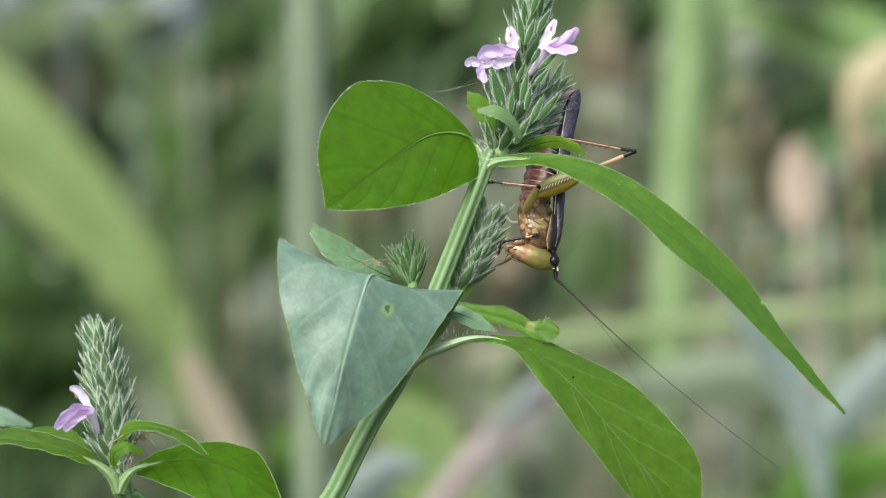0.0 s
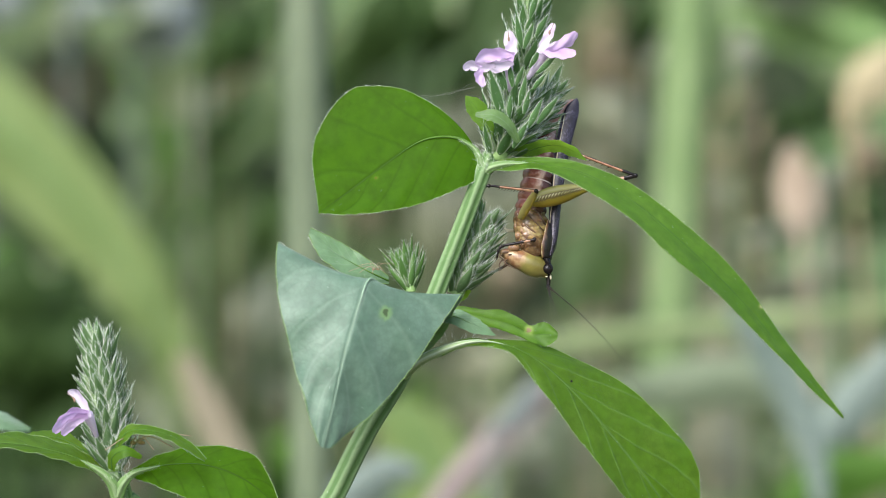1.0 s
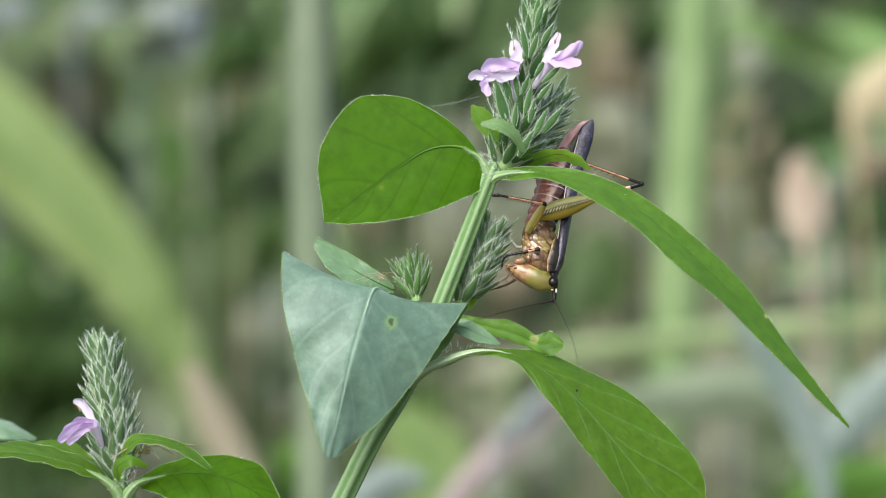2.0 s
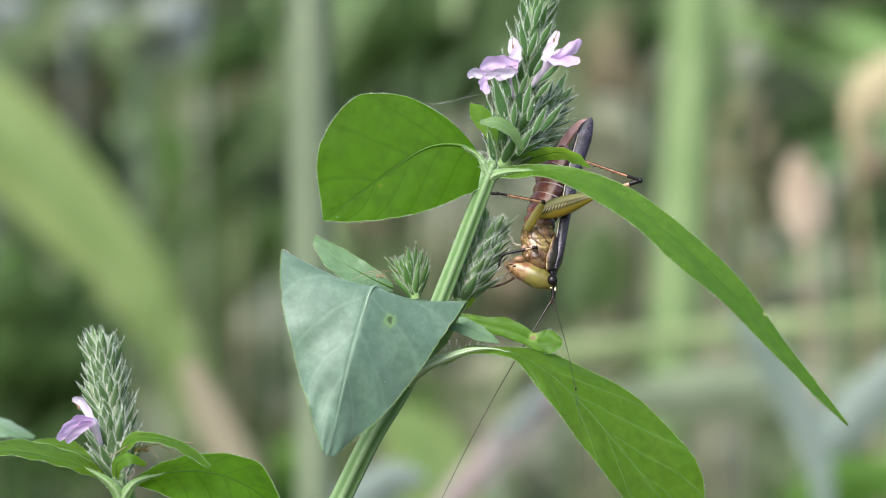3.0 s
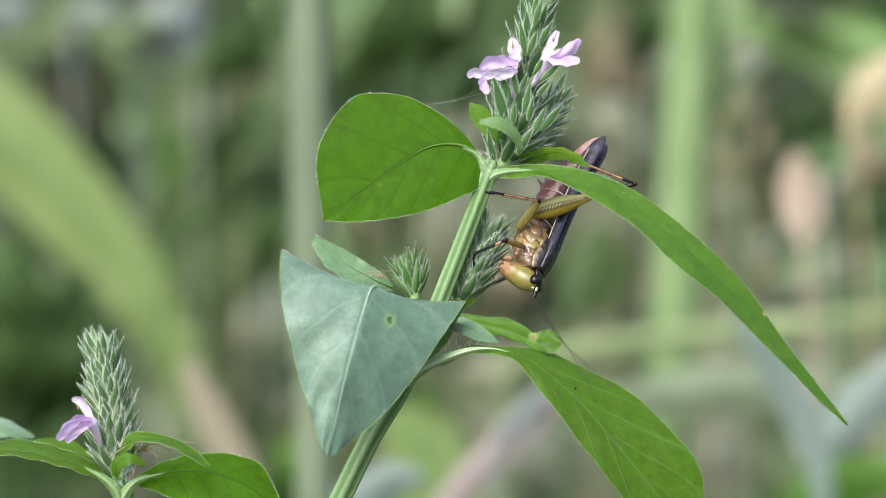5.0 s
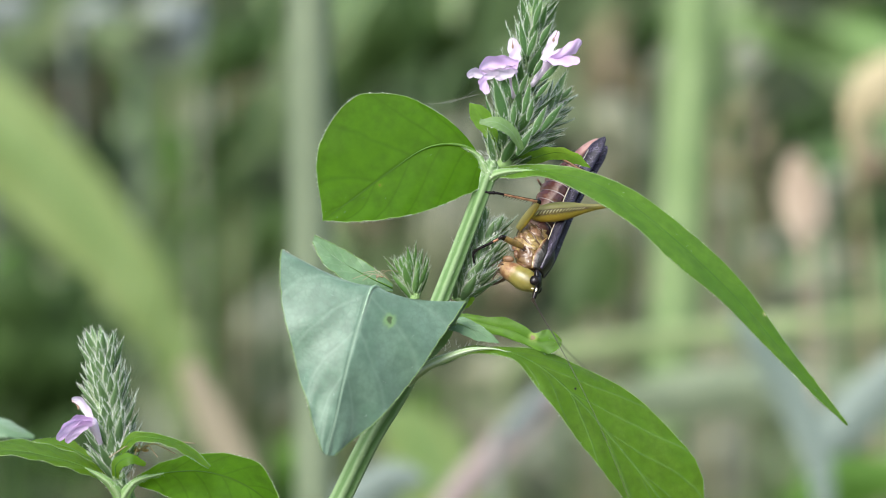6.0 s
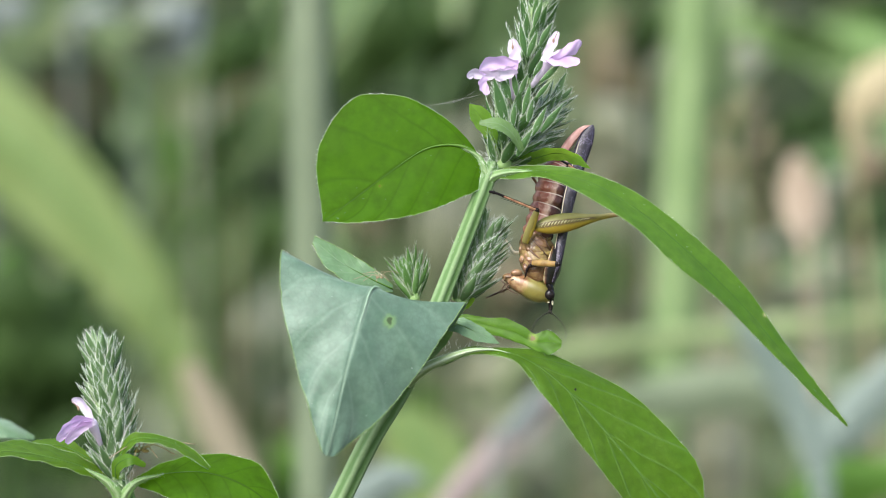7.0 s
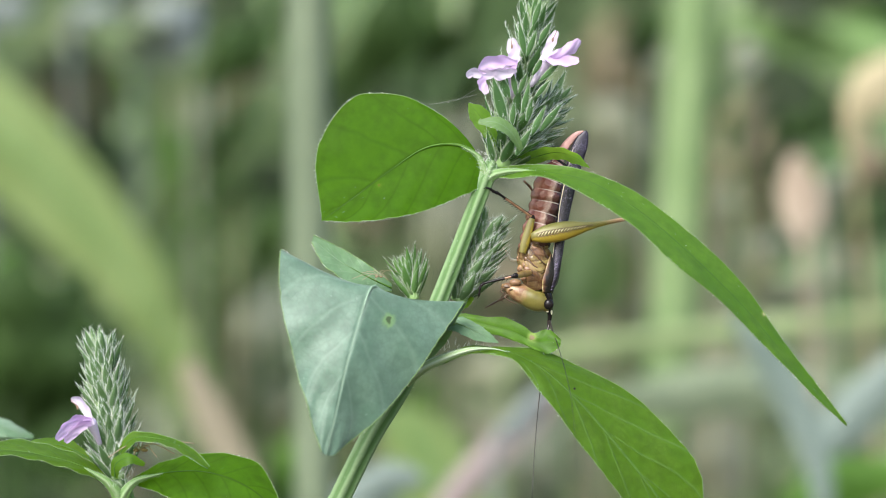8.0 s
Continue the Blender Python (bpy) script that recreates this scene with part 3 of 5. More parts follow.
leaf("leaf", [(800, 560, 3), (812, 542, 3), (826, 532, 3), (840, 528, 2)], [(800, 556, 3), (808, 534, 3.4), (822, 522, 3.4), (840, 527, 2)],
     [(800, 564, 3), (818, 550, 2.4), (832, 542, 2.4), (840, 530, 2)], plant, M_LEAF, "small bright green leaflet", n=12, m=3, hairs=6, rib=0)

main_spike = spike([(882, 296, 1), (915, 200, 1), (942, 70, 1), (968, -90, 1)], (46, 40, 36), 112, plant, "tall bristly green flower spike", 1.25, 0.55)
spike([(900, 282, 3), (945, 230, 4), (988, 172, 5)], (34, 38, 22), 72, plant, "bristly green side spike", 1.1, 0.5, GREY_BRACTS)
spike([(812, 535, 3), (840, 470, 3), (866, 408, 3)], (32, 38, 24), 96, plant, "bristly green side spike", 1.22, 0.5, GREY_BRACTS)
spike([(733, 530, 3), (729, 500, 3), (724, 480, 3)], (24, 28, 20), 34, plant, "short bristly green side spike", 1.08, 0.45, YOUNG_BRACTS)
flower((910, 174), (903, 114), [([(914, 120), (898, 126), (884, 130), (872, 132)], 12, 0.9), ([(882, 126), (866, 131), (848, 129), (836, 128), (828, 137)], 9.5, 0.9),
                                ([(917, 114), (894, 110), (874, 109), (860, 116), (853, 130)], 13, 0.95), ([(858, 136), (853, 147), (856, 156), (864, 166)], 9, 0.9)],
       [(910, 116), (913, 94), (906, 68)], 12, plant, -3.0, "lilac and white two-lipped flower", (0, 1))
flower((941, 152), (974, 100), [([(964, 100), (984, 108), (1006, 110), (1026, 107)], 11, 0.9), ([(978, 100), (996, 96), (1014, 86), (1028, 71)], 11, -0.9)],
       [(962, 108), (976, 82), (987, 55)], 9, plant, -3.0, "lilac and white two-lipped flower")
for p, way, size in (((897, 222), (-0.3, -0.12, 1), 1.6), ((903, 172), (-0.32, -0.12, 1), 0.9), ((908, 222), (0.02, -0.1, 1), 1.0), ((926, 200), (0.28, -0.12, 1), 1.05), ((934, 215), (0.3, -0.1, 1), 0.95),
                     ((950, 172), (0.75, -0.15, 1), 0.9), ((921, 165), (0.3, -0.12, 1), 0.8), ((941, 240), (0.55, -0.12, 1), 1.1), ((915, 275), (0.5, -0.14, 1), 1.3), ((958, 232), (0.75, -0.12, 1), 1.1),
                     ((930, 95), (-0.2, -0.12, 1), 1.0), ((934, 100), (0.35, -0.12, 1), 0.9), ((956, 78), (0.45, -0.12, 1), 0.95), ((945, 45), (0.3, -0.1, 1), 0.9), ((957, 143), (1.2, -0.15, 1), 0.95), ((944, 133), (0.65, -0.15, 1), 0.85), ((897, 172), (-0.35, -0.12, 1), 0.95), ((914, 168), (-0.12, -0.12, 1), 0.9)):
    z = Vector(way).normalized()
    y = (Vector((0, 1, 0)) - z * z.y).normalized()
    m = Matrix((y.cross(z), y, z)).transposed().to_4x4() @ Matrix.Diagonal((size * 0.72, size * 0.5, size * 0.95, 1))
    m.translation = at(*p, -2.6)
    ob = new("bract", BRACTS[random.randrange(6)])
    ob.parent = main_spike
    ob.matrix_basis = m
tuft = bmesh.new()
for k in range(200):
    c = at(random.uniform(848, 884), random.uniform(270, 318), random.uniform(-1.3, 0.4))
    hair(tuft, c, Vector((random.gauss(-0.5, 0.6), random.gauss(-0.4, 0.4), random.gauss(0.8, 0.5))), random.uniform(0.0003, 0.001), 0.000013)
for k in range(40):
    c = at(random.uniform(775, 870), random.uniform(606, 622), random.uniform(-2, 0))
    hair(tuft, c, Vector((random.gauss(0.3, 0.5), random.gauss(-0.3, 0.4), 1)), random.uniform(0.0004, 0.001), 0.00002)
part("bristles", tuft, M_HAIR, plant, "white bristles at the leaf joints", "stuff")

# ---------------------------------------------------------------- small plant
base = at(330, 7097, 10)
herb = thing("flowering_herb", base, "low green flowering herb with one bristly spike and broad leaves", "plant", "flowering herbs")
stem("stem", [(330, 7097, 10), (320, 3500, 9), (270, 1200, 6), (224, 895, 4), (208, 850, 3), (198, 780, 3)], [20, 19, 18, 17, 14, 6], herb, M_STEM, "ribbed pale green stem", 120)
leaf("leaf", [(198, 852, 3), (150, 826, 1), (90, 808, 0), (20, 797, 0), (-80, 800, 0)], [(200, 846, 3), (150, 810, 3), (90, 789, 4), (20, 778, 4), (-80, 800, 0)],
     [(192, 856, 3), (140, 836, -1), (80, 818, -2), (10, 806, -3), (-80, 804, 0)], herb, M_LEAF, "broad green leaf", cup=-0.03, hairs=40, rib=0.00008)
leaf("leaf", [(170, 818, 5), (120, 791, 5), (85, 785, 5), (48, 783, 5)], [(172, 812, 5), (125, 778, 6), (85, 775, 6), (48, 782, 5)],
     [(165, 822, 5), (115, 803, 4), (85, 800, 4), (48, 785, 5)], herb, M_LEAF, "small bright green leaf", n=18, m=4, hairs=15, rib=0.0001)
leaf("leaf", [(236, 850, 3), (300, 836, 2), (370, 836, 1), (440, 862, 0), (506, 915, 0)], [(236, 846, 3), (300, 814, 4), (380, 802, 5), (462, 824, 4), (506, 912, 0)],
     [(236, 856, 3), (290, 876, 0), (360, 905, -2), (430, 935, -2), (504, 920, 0)], herb, M_SUNNY, "broad rounded green leaf", cup=-0.04, hairs=70, rib=0.0001)
leaf("leaf", [(208, 812, 0), (236, 776, -2), (290, 778, -3), (332, 797, -3), (371, 827, -3)], [(206, 806, 0), (232, 766, -1), (290, 771, -2), (338, 791, -2), (373, 825, -3)],
     [(212, 816, 0), (242, 784, -4), (288, 786, -4.4), (328, 805, -4), (369, 830, -3)], herb, M_LEAF, "narrow arched green leaf", n=24, m=4, hairs=40, rib=0.0001)
leaf("leaf", [(205, 845, -3), (206, 822, -4), (230, 810, -5), (258, 822, -4)], [(198, 842, -3), (200, 814, -3.6), (230, 802, -4.4), (259, 820, -4)],
     [(210, 848, -3), (214, 832, -4.6), (232, 822, -5.4), (257, 825, -4)], herb, M_LEAF, "small green leaflet", n=16, m=4, hairs=10, rib=0.0001)
spike([(208, 848, 3), (192, 722, 3), (178, 613, 3)], (34, 54, 36), 140, herb, "tall bristly green flower spike", 1.16, 0.5, GREY_BRACTS)
flower((178, 785), (160, 744), [([(164, 744), (142, 741), (124, 750), (112, 764), (102, 779)], 12, 0.8), ([(162, 748), (146, 752), (130, 764), (117, 783)], 11, 0.8)],
       [(166, 752), (154, 724), (140, 708), (127, 708)], 8, herb, -1.5, "lilac and white two-lipped flower")

stem("leaf_stalk", [(214, 890, 2), (205, 868, 1.5), (185, 848, 1), (150, 828, 0.6)], [12, 10, 7, 1], herb, M_STALK_MID, "pale hairy leaf stalk", 120)
stem("leaf_stalk", [(216, 890, 2), (226, 868, 1.5), (246, 850, 1.4), (290, 838, 1.2)], [12, 10, 6, 1], herb, M_STALK_MID, "pale hairy leaf stalk", 120)

tuft = bmesh.new()
for k in range(120):
    c = at(random.uniform(196, 240), random.uniform(820, 862), random.uniform(-0.5, 2.0))
    hair(tuft, c, Vector((random.gauss(0.0, 0.6), random.gauss(-0.4, 0.4), random.gauss(0.8, 0.4))), random.uniform(0.0004, 0.0012), 0.000013)
part("bristles", tuft, M_HAIR, herb, "white bristles at the leaf joints", "stuff")

neighbour = thing("leafy_herb", at(-160, 7097, -22), "blue-green leafy herb at the edge of the stand", "plant")
stem("stem", [(-160, 7097, -22), (-150, 3000, -22), (-120, 752, -22)], [16, 15, 12], neighbour, M_STEM, "green stem", 10)
leaf("leaf", [(-120, 750, -22), (-50, 744, -24), (10, 756, -25), (60, 774, -24)], [(-120, 742, -22), (-50, 728, -22), (10, 742, -23), (62, 772, -24)],
     [(-120, 764, -22), (-50, 766, -25), (10, 774, -26), (60, 777, -24)], neighbour, M_DUSTY, "blue-green leaf", n=18, m=5, hairs=20, rib=0.0002)

# ---------------------------------------------------------------- ground and distance
M_SOIL = plain_material("litter_soil", (0.035, 0.03, 0.018), (0.1, 0.1, 0.05), 14, 0.9, bump_depth=0.01)
# the bank's shade is put into this very dark green
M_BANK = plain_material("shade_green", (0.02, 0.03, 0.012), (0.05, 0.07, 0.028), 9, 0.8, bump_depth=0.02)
M_GRASS = plain_material("grass_blade", (0.147, 0.245, 0.075), (0.228, 0.338, 0.128), 60, 0.5, 0.35, spec=0.2, vary=0.12)
M_REED = plain_material("grey_reed", (0.115, 0.15, 0.088), (0.16, 0.2, 0.122), 60, 0.55, 0.2, spec=0.3)
M_STALK = plain_material("green_reed", (0.14, 0.215, 0.08), (0.2, 0.28, 0.12), 60, 0.55, 0.2, spec=0.3)
M_PALEGRASS = plain_material("pale_grass", (0.19, 0.255, 0.105), (0.28, 0.35, 0.165), 60, 0.5, 0.35, spec=0.3)
M_STRAW = plain_material("dry_straw", (0.19, 0.16, 0.09), (0.32, 0.28, 0.18), 50, 0.7, 0.2, spec=0.2, vary=0.3)
M_PINK = plain_material("dry_leaf", (0.33, 0.255, 0.185), (0.47, 0.385, 0.295), 50, 0.7, 0.3, spec=0.2)
M_BEIGE = plain_material("beige_dry_blade", (0.25, 0.22, 0.15), (0.35, 0.31, 0.225), 50, 0.7, 0.3, spec=0.2)
M_ROSY = plain_material("rosy_dry_leaf", (0.27, 0.215, 0.2), (0.39, 0.33, 0.31), 50, 0.7, 0.3, spec=0.3)
M_BLUE = plain_material("glossy_blue_green", (0.11, 0.15, 0.125), (0.175, 0.22, 0.19), 40, 0.6, 0.1, spec=0.4)
M_LAVENDER = plain_material("pale_shining_leaf", (0.15, 0.18, 0.17), (0.215, 0.245, 0.235), 40, 0.5, 0.2)
M_TANLEAF = plain_material("yellowed_leaf", (0.33, 0.28, 0.16), (0.46, 0.4, 0.25), 50, 0.7, 0.3, spec=0.2)
M_BRIGHT = plain_material("young_leaf", (0.075, 0.17, 0.02), (0.13, 0.26, 0.04), 40, 0.5, 0.5, spec=0.2)
M_LIGHT = plain_material("light_foliage", (0.12, 0.16, 0.065), (0.27, 0.32, 0.16), 40, 0.4, 0.4, spec=0.5, vary=0.65)
M_MIX = plain_material("mixed_foliage", (0.065, 0.105, 0.036), (0.165, 0.23, 0.1), 25, 0.5, 0.3, spec=0.45, vary=0.55)

bm = bmesh.new()
vs = [bm.verts.new(p) for p in ((-300, -300, 0), (300, -300, 0), (300, 300, 0), (-300, 300, 0))]
bm.faces.new(vs)
tagged(new("ground", mesh_of("ground", bm, M_SOIL)), "dark soil with plant litter", "ground", kind="structure")

# a low overgrown bank, added to close the view behind the meadow
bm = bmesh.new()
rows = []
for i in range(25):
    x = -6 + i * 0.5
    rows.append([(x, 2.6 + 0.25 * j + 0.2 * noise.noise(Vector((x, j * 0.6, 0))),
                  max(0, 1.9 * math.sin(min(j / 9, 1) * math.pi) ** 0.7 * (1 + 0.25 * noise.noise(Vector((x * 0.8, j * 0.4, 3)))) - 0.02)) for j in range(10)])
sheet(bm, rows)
tagged(new("backdrop", mesh_of("backdrop", bm, M_BANK)), "overgrown bank added behind the meadow, shade in its dark green", "bank", kind="structure")


def scrub(name, label, count, box, size, mat, seed, kind="stuff"):
    """Many single leaves of a far thicket, each bent and turned its own way, on thin stalks from below."""
    rnd = random.Random(seed)
    bm = bmesh.new()
    (x0, x1), (y0, y1), (z0, z1) = box
    for _ in range(count):
        y = rnd.uniform(y0, y1)
        x = rnd.uniform(x0, x1) * (0.6 + 0.4 * y / y1)
        c = Vector((x, y, rnd.uniform(z0, z1)))
        L = size * rnd.uniform(0.6, 1.5)
        way = Vector((rnd.gauss(0, 1), rnd.gauss(0, 0.7), rnd.gauss(0.1, 0.8))).normalized()
        side = way.cross(Vector((rnd.gauss(0, 0.6), rnd.gauss(-0.6, 0.5), 1))).normalized()
        nor = side.cross(way)
        W = L * rnd.uniform(0.16, 0.34)
        vv = []
        for i in range(6):
            t = i / 5
            w = W * math.sin(math.pi * (0.06 + 0.9 * t)) ** 0.8
            p = c + way * L * (t - 0.5) - nor * L * 0.5 * (t - 0.3) ** 2
            vv.append([bm.verts.new(p - side * w + nor * w * 0.3), bm.verts.new(p), bm.verts.new(p + side * w + nor * w * 0.3)])
        for i in range(5):
            for j in range(2):
                bm.faces.new((vv[i][j], vv[i][j + 1], vv[i + 1][j + 1], vv[i + 1][j]))
    return tagged(new(name, mesh_of(name, bm, mat)), label, "foliage", kind=kind)


def turf(count, half, seed):
    """Short grass and weeds over the ground of the meadow."""
    rnd = random.Random(seed)
    bm = bmesh.new()
    for _ in range(count):
        x, y = rnd.uniform(-half, half), rnd.uniform(-half, 2.6)
        if abs(x) < 0.12 and -0.6 < y < 0.1:
            continue
        h, w, a, lean = rnd.uniform(0.08, 0.3), rnd.uniform(0.002, 0.006), rnd.uniform(0, 6.28), rnd.uniform(0.1, 0.7)
        dx, dy = math.cos(a), math.sin(a)
        rows = []
        for k in range(4):
            t = k / 3
            p = Vector((x + dx * h * lean * t * t, y + dy * h * lean * t * t, h * t * (1 - 0.25 * lean * t)))
            q = Vector((-dy, dx, 0)) * w * (1 - t * 0.95)
            rows.append((bm.verts.new(p - q), bm.verts.new(p + q)))
        for k in range(3):
            bm.faces.new((rows[k][0], rows[k][1], rows[k + 1][1], rows[k + 1][0]))
    return tagged(new("grass", mesh_of("grass", bm, M_TURF)), "short wild grass over the whole meadow", "grass", kind="stuff")


M_TURF = plain_material("meadow_grass", (0.06, 0.1, 0.02), (0.16, 0.22, 0.06), 3, 0.6, 0.3, vary=0.4)
turf(14000, 4.5, 3)
scrub("thicket", "dense far thicket of mixed green leaves", 2600, ((-1.4, 1.4), (1.0, 2.5), (0.02, 1.3)), 0.1, M_MIX, 5)
scrub("dead_growth", "pale dead leaves and straw among the thicket", 260, ((-0.9, 0.9), (1.2, 2.0), (0.02, 0.9)), 0.06, M_STRAW, 11)
scrub("bush", "pale green leafy bushes behind the stems", 820, ((-0.4, 0.4), (0.5, 0.95), (0.1, 0.8)), 0.026, M_LIGHT, 21)
scrub("undergrowth", "low mixed green undergrowth", 900, ((-0.7, 0.7), (0.5, 1.1), (0.0, 0.3)), 0.08, M_MIX, 8)


def blade(name, pts, widths, mat, label, category="grass", fold=0.25, group="", root=None):
    """A long leaf or stalk out in the meadow, with a folded keel and a root in the ground."""
    c = [at(*p) for p in pts]
    if root:
        c = [Vector(root), Vector(root).lerp(c[0], 0.5), c[0].lerp(Vector(root), 0.06)] + c
        widths = [8, 8, 8] + list(widths)
    n = 60
    g = glide(c, n)
    w = np.interp(np.linspace(0, 1, n + 1), np.linspace(0, 1, len(widths)), widths)
    s = [K * (1 + p.y / EYE) for p in g]
    bm = bmesh.new()
    rows = []
    for i in range(n + 1):
        way = (g[min(i + 1, n)] - g[max(i - 1, 0)]).normalized()
        side = way.cross(Vector((0, 1, 0)))
        side = side.normalized() if side.length > 1e-6 else Vector((1, 0, 0))
        nor = side.cross(way)
        h = w[i] * s[i] / 2
        rows.append([g[i] + side * h * k / 3 + nor * fold * h * (abs(k) / 3) for k in range(-3, 4)])
    sheet(bm, rows)
    b = c[0].copy()
    ob = thing(name, b, label, category, group)
    part("blade", bm, mat, ob)
    bm = bmesh.new()
    tube(bm, g, [max(0.0006, 0.06 * w[i] * s[i]) for i in range(n + 1)], 8)
    part("keel", bm, mat, ob)
    return ob


def stalk(name, pts, widths, mat, label, root=None, category="stalk"):
    c = [at(*p) for p in pts]
    if root:
        c = [Vector(root)] + c
        widths = [widths[0]] + list(widths)
    g = glide(c, 30)
    w = np.interp(np.linspace(0, 1, 31), np.linspace(0, 1, len(widths)), widths)
    ob = thing(name, c[0], label, category)
    bm = bmesh.new()
    tube(bm, g, [w[i] * K * (1 + p.y / EYE) / 2 for i, p in enumerate(g)], 14, 7, 0.04)
    part("stalk", bm, mat, ob)
    for i in (6, 14):
        bm = bmesh.new()
        q = g[i]
        r = w[i] * K * (1 + q.y / EYE) / 2
        tube(bm, [q - Vector((0, 0, r * 0.5)), q, q + Vector((0, 0, r * 0.5))], [r * 1.02, r * 1.1, r * 1.02], 14)
        part("node", bm, mat, ob)
    return ob


def tall_grass(count, seed):
    """Thin arching blades and stems between the thicket and the plants, rooted in the ground."""
    rnd = random.Random(seed)
    bm = bmesh.new()
    for _ in range(count):
        y = rnd.uniform(0.5, 1.0)
        x = rnd.uniform(-0.3, 0.3) * (1 + y)
        h, w, lean, a = rnd.uniform(0.45, 1.0), rnd.uniform(0.0008, 0.0022), rnd.gauss(0, 0.9), rnd.uniform(-0.5, 0.5)
        rows = []
        for k in range(13):
            t = k / 12
            p = Vector((x + lean * h * t * t, y + a * 0.2 * h * t * t, h * t * (1 - 0.25 * abs(lean) * t)))
            q = Vector((math.cos(a), math.sin(a), 0)) * w * (1 - 0.9 * t * t)
            rows.append((p - q, p + Vector((0, 0.4 * w, 0)), p + q))
        sheet(bm, rows)
    return tagged(new("tall_grass", mesh_of("tall_grass", bm, M_WILD)), "thin arching wild grass behind the plants", "grass", kind="stuff")


M_WILD = plain_material("wild_grass", (0.075, 0.115, 0.038), (0.17, 0.225, 0.095), 30, 0.5, 0.3, spec=0.45, vary=0.5)
# darker copy of the grass green, with shade put into the colour
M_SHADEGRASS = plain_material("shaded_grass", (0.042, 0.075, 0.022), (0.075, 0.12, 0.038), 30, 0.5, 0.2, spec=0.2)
tall_grass(130, 17)
blade("grass_blade", [(600, 1250, 550), (470, 960, 550), (360, 730, 550), (262, 540, 550), (150, 395, 550), (10, 250, 550), (-160, 130, 550)], [30, 44, 56, 104, 150, 180, 180],
      M_GRASS, "broad arching pale green grass blade", root=(0.0, 0.57, 0.0))
blade("grass_blade", [(520, 1150, 380), (430, 860, 380), (370, 730, 380), (330, 640, 380)], [40, 62, 60, 30], M_BEIGE, "withered straw-coloured grass blade", root=(-0.02, 0.38, 0.0))
# this blade is coloured darker than the pale one, as if shaded
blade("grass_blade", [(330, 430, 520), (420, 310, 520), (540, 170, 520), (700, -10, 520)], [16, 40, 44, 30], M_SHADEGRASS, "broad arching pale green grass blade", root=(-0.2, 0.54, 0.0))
stalk("reed", [(560, 1100, 250), (552, 600, 250), (547, 200, 250), (548, -200, 250)], [70, 76, 80, 78], M_REED, "upright grey-green reed stalk", root=(-0.02, 0.25, 0.0))
stalk("reed", [(1164, 1100, 460), (1190, 650, 460), (1213, 300, 460), (1243, -200, 460)], [84, 90, 92, 92], M_STALK, "upright bright green reed stalk", root=(0.043, 0.46, 0.0))
blade("grass_blade", [(900, 660, 420), (1000, 622, 420), (1150, 602, 420), (1350, 582, 420), (1640, 556, 420)], [20, 36, 40, 44, 40], M_PALEGRASS, "bent grass blade lying across the meadow", root=(0.0, 0.46, 0.0))
blade("grass_blade", [(1000, 760, 420), (1200, 700, 420), (1400, 690, 420), (1640, 720, 420)], [30, 90, 90, 60], M_REED, "bent grass blade lying across the meadow", root=(0.0, 0.5, 0.0))
blade("broad_leaf", [(880, 790, 330), (915, 755, 330), (945, 715, 330), (975, 675, 330)], [14, 40, 40, 12], M_LAVENDER, "pale shining leaf in the meadow", "leaf", root=(0.0, 0.29, 0.0))
blade("broad_leaf", [(1460, 900, 330), (1430, 760, 330), (1372, 650, 330), (1300, 555, 330)], [30, 64, 66, 20], M_BLUE, "glossy blue-green leaf in the meadow", "leaf", root=(0.07, 0.3, 0.0))
blade("broad_leaf", [(1450, 830, 380), (1510, 740, 380), (1600, 640, 380)], [40, 92, 60], M_BLUE, "glossy blue-green leaf in the meadow", "leaf", root=(0.07, 0.34, 0.0))
blade("broad_leaf", [(560, 980, 300), (620, 900, 300), (690, 850, 300), (750, 850, 300)], [50, 80, 70, 24], M_BLUE, "glossy blue-green leaf in the meadow", "leaf", root=(-0.05, 0.3, 0.0))
blade("withered_stalk", [(700, 1060, 340), (800, 890, 340), (875, 805, 340), (950, 735, 340), (1010, 680, 340)], [30, 56, 60, 50, 20], M_ROSY, "pinkish withered leaf on its stalk", "stalk", root=(-0.03, 0.3, 0.0))
blade("broad_leaf", [(830, 960, 420), (790, 880, 420), (740, 790, 420), (700, 720, 420)], [60, 150, 150, 40], M_GRASS, "fresh green leaf in the meadow", "leaf", root=(0.0, 0.42, 0.0))
blade("broad_leaf", [(1400, 960, 360), (1470, 870, 360), (1600, 840, 360)], [60, 120, 60], M_BRIGHT, "fresh green leaf in the meadow", "leaf", root=(0.1, 0.36, 0.0))
blade("broad_leaf", [(1290, 60, 520), (1390, 70, 520), (1490, 80, 520), (1640, 110, 520)], [20, 70, 90, 70], M_GRASS, "fresh green leaf in the meadow", "leaf", root=(0.1, 0.5, 0.0))
blade("withered_leaf", [(1425, 440, 400), (1422, 390, 400), (1416, 330, 400), (1408, 270, 400)], [16, 74, 78, 24], M_PINK, "pinkish withered leaf in the meadow", "leaf", root=(0.11, 0.36, 0.0))
blade("withered_leaf", [(1510, 230, 420), (1550, 160, 420), (1610, 110, 420)], [30, 100, 60], M_TANLEAF, "straw-coloured withered leaf in the meadow", "leaf", root=(0.13, 0.42, 0.0))

# leaf in the same green, its shade held in the colour
blade("broad_leaf", [(1010, 570, 480), (1040, 510, 480), (1060, 460, 480), (1075, 400, 480)], [30, 120, 120, 30], M_SHADEGRASS, "dark green leaf with shade in its colour", "leaf", root=(0.03, 0.48, 0.0))

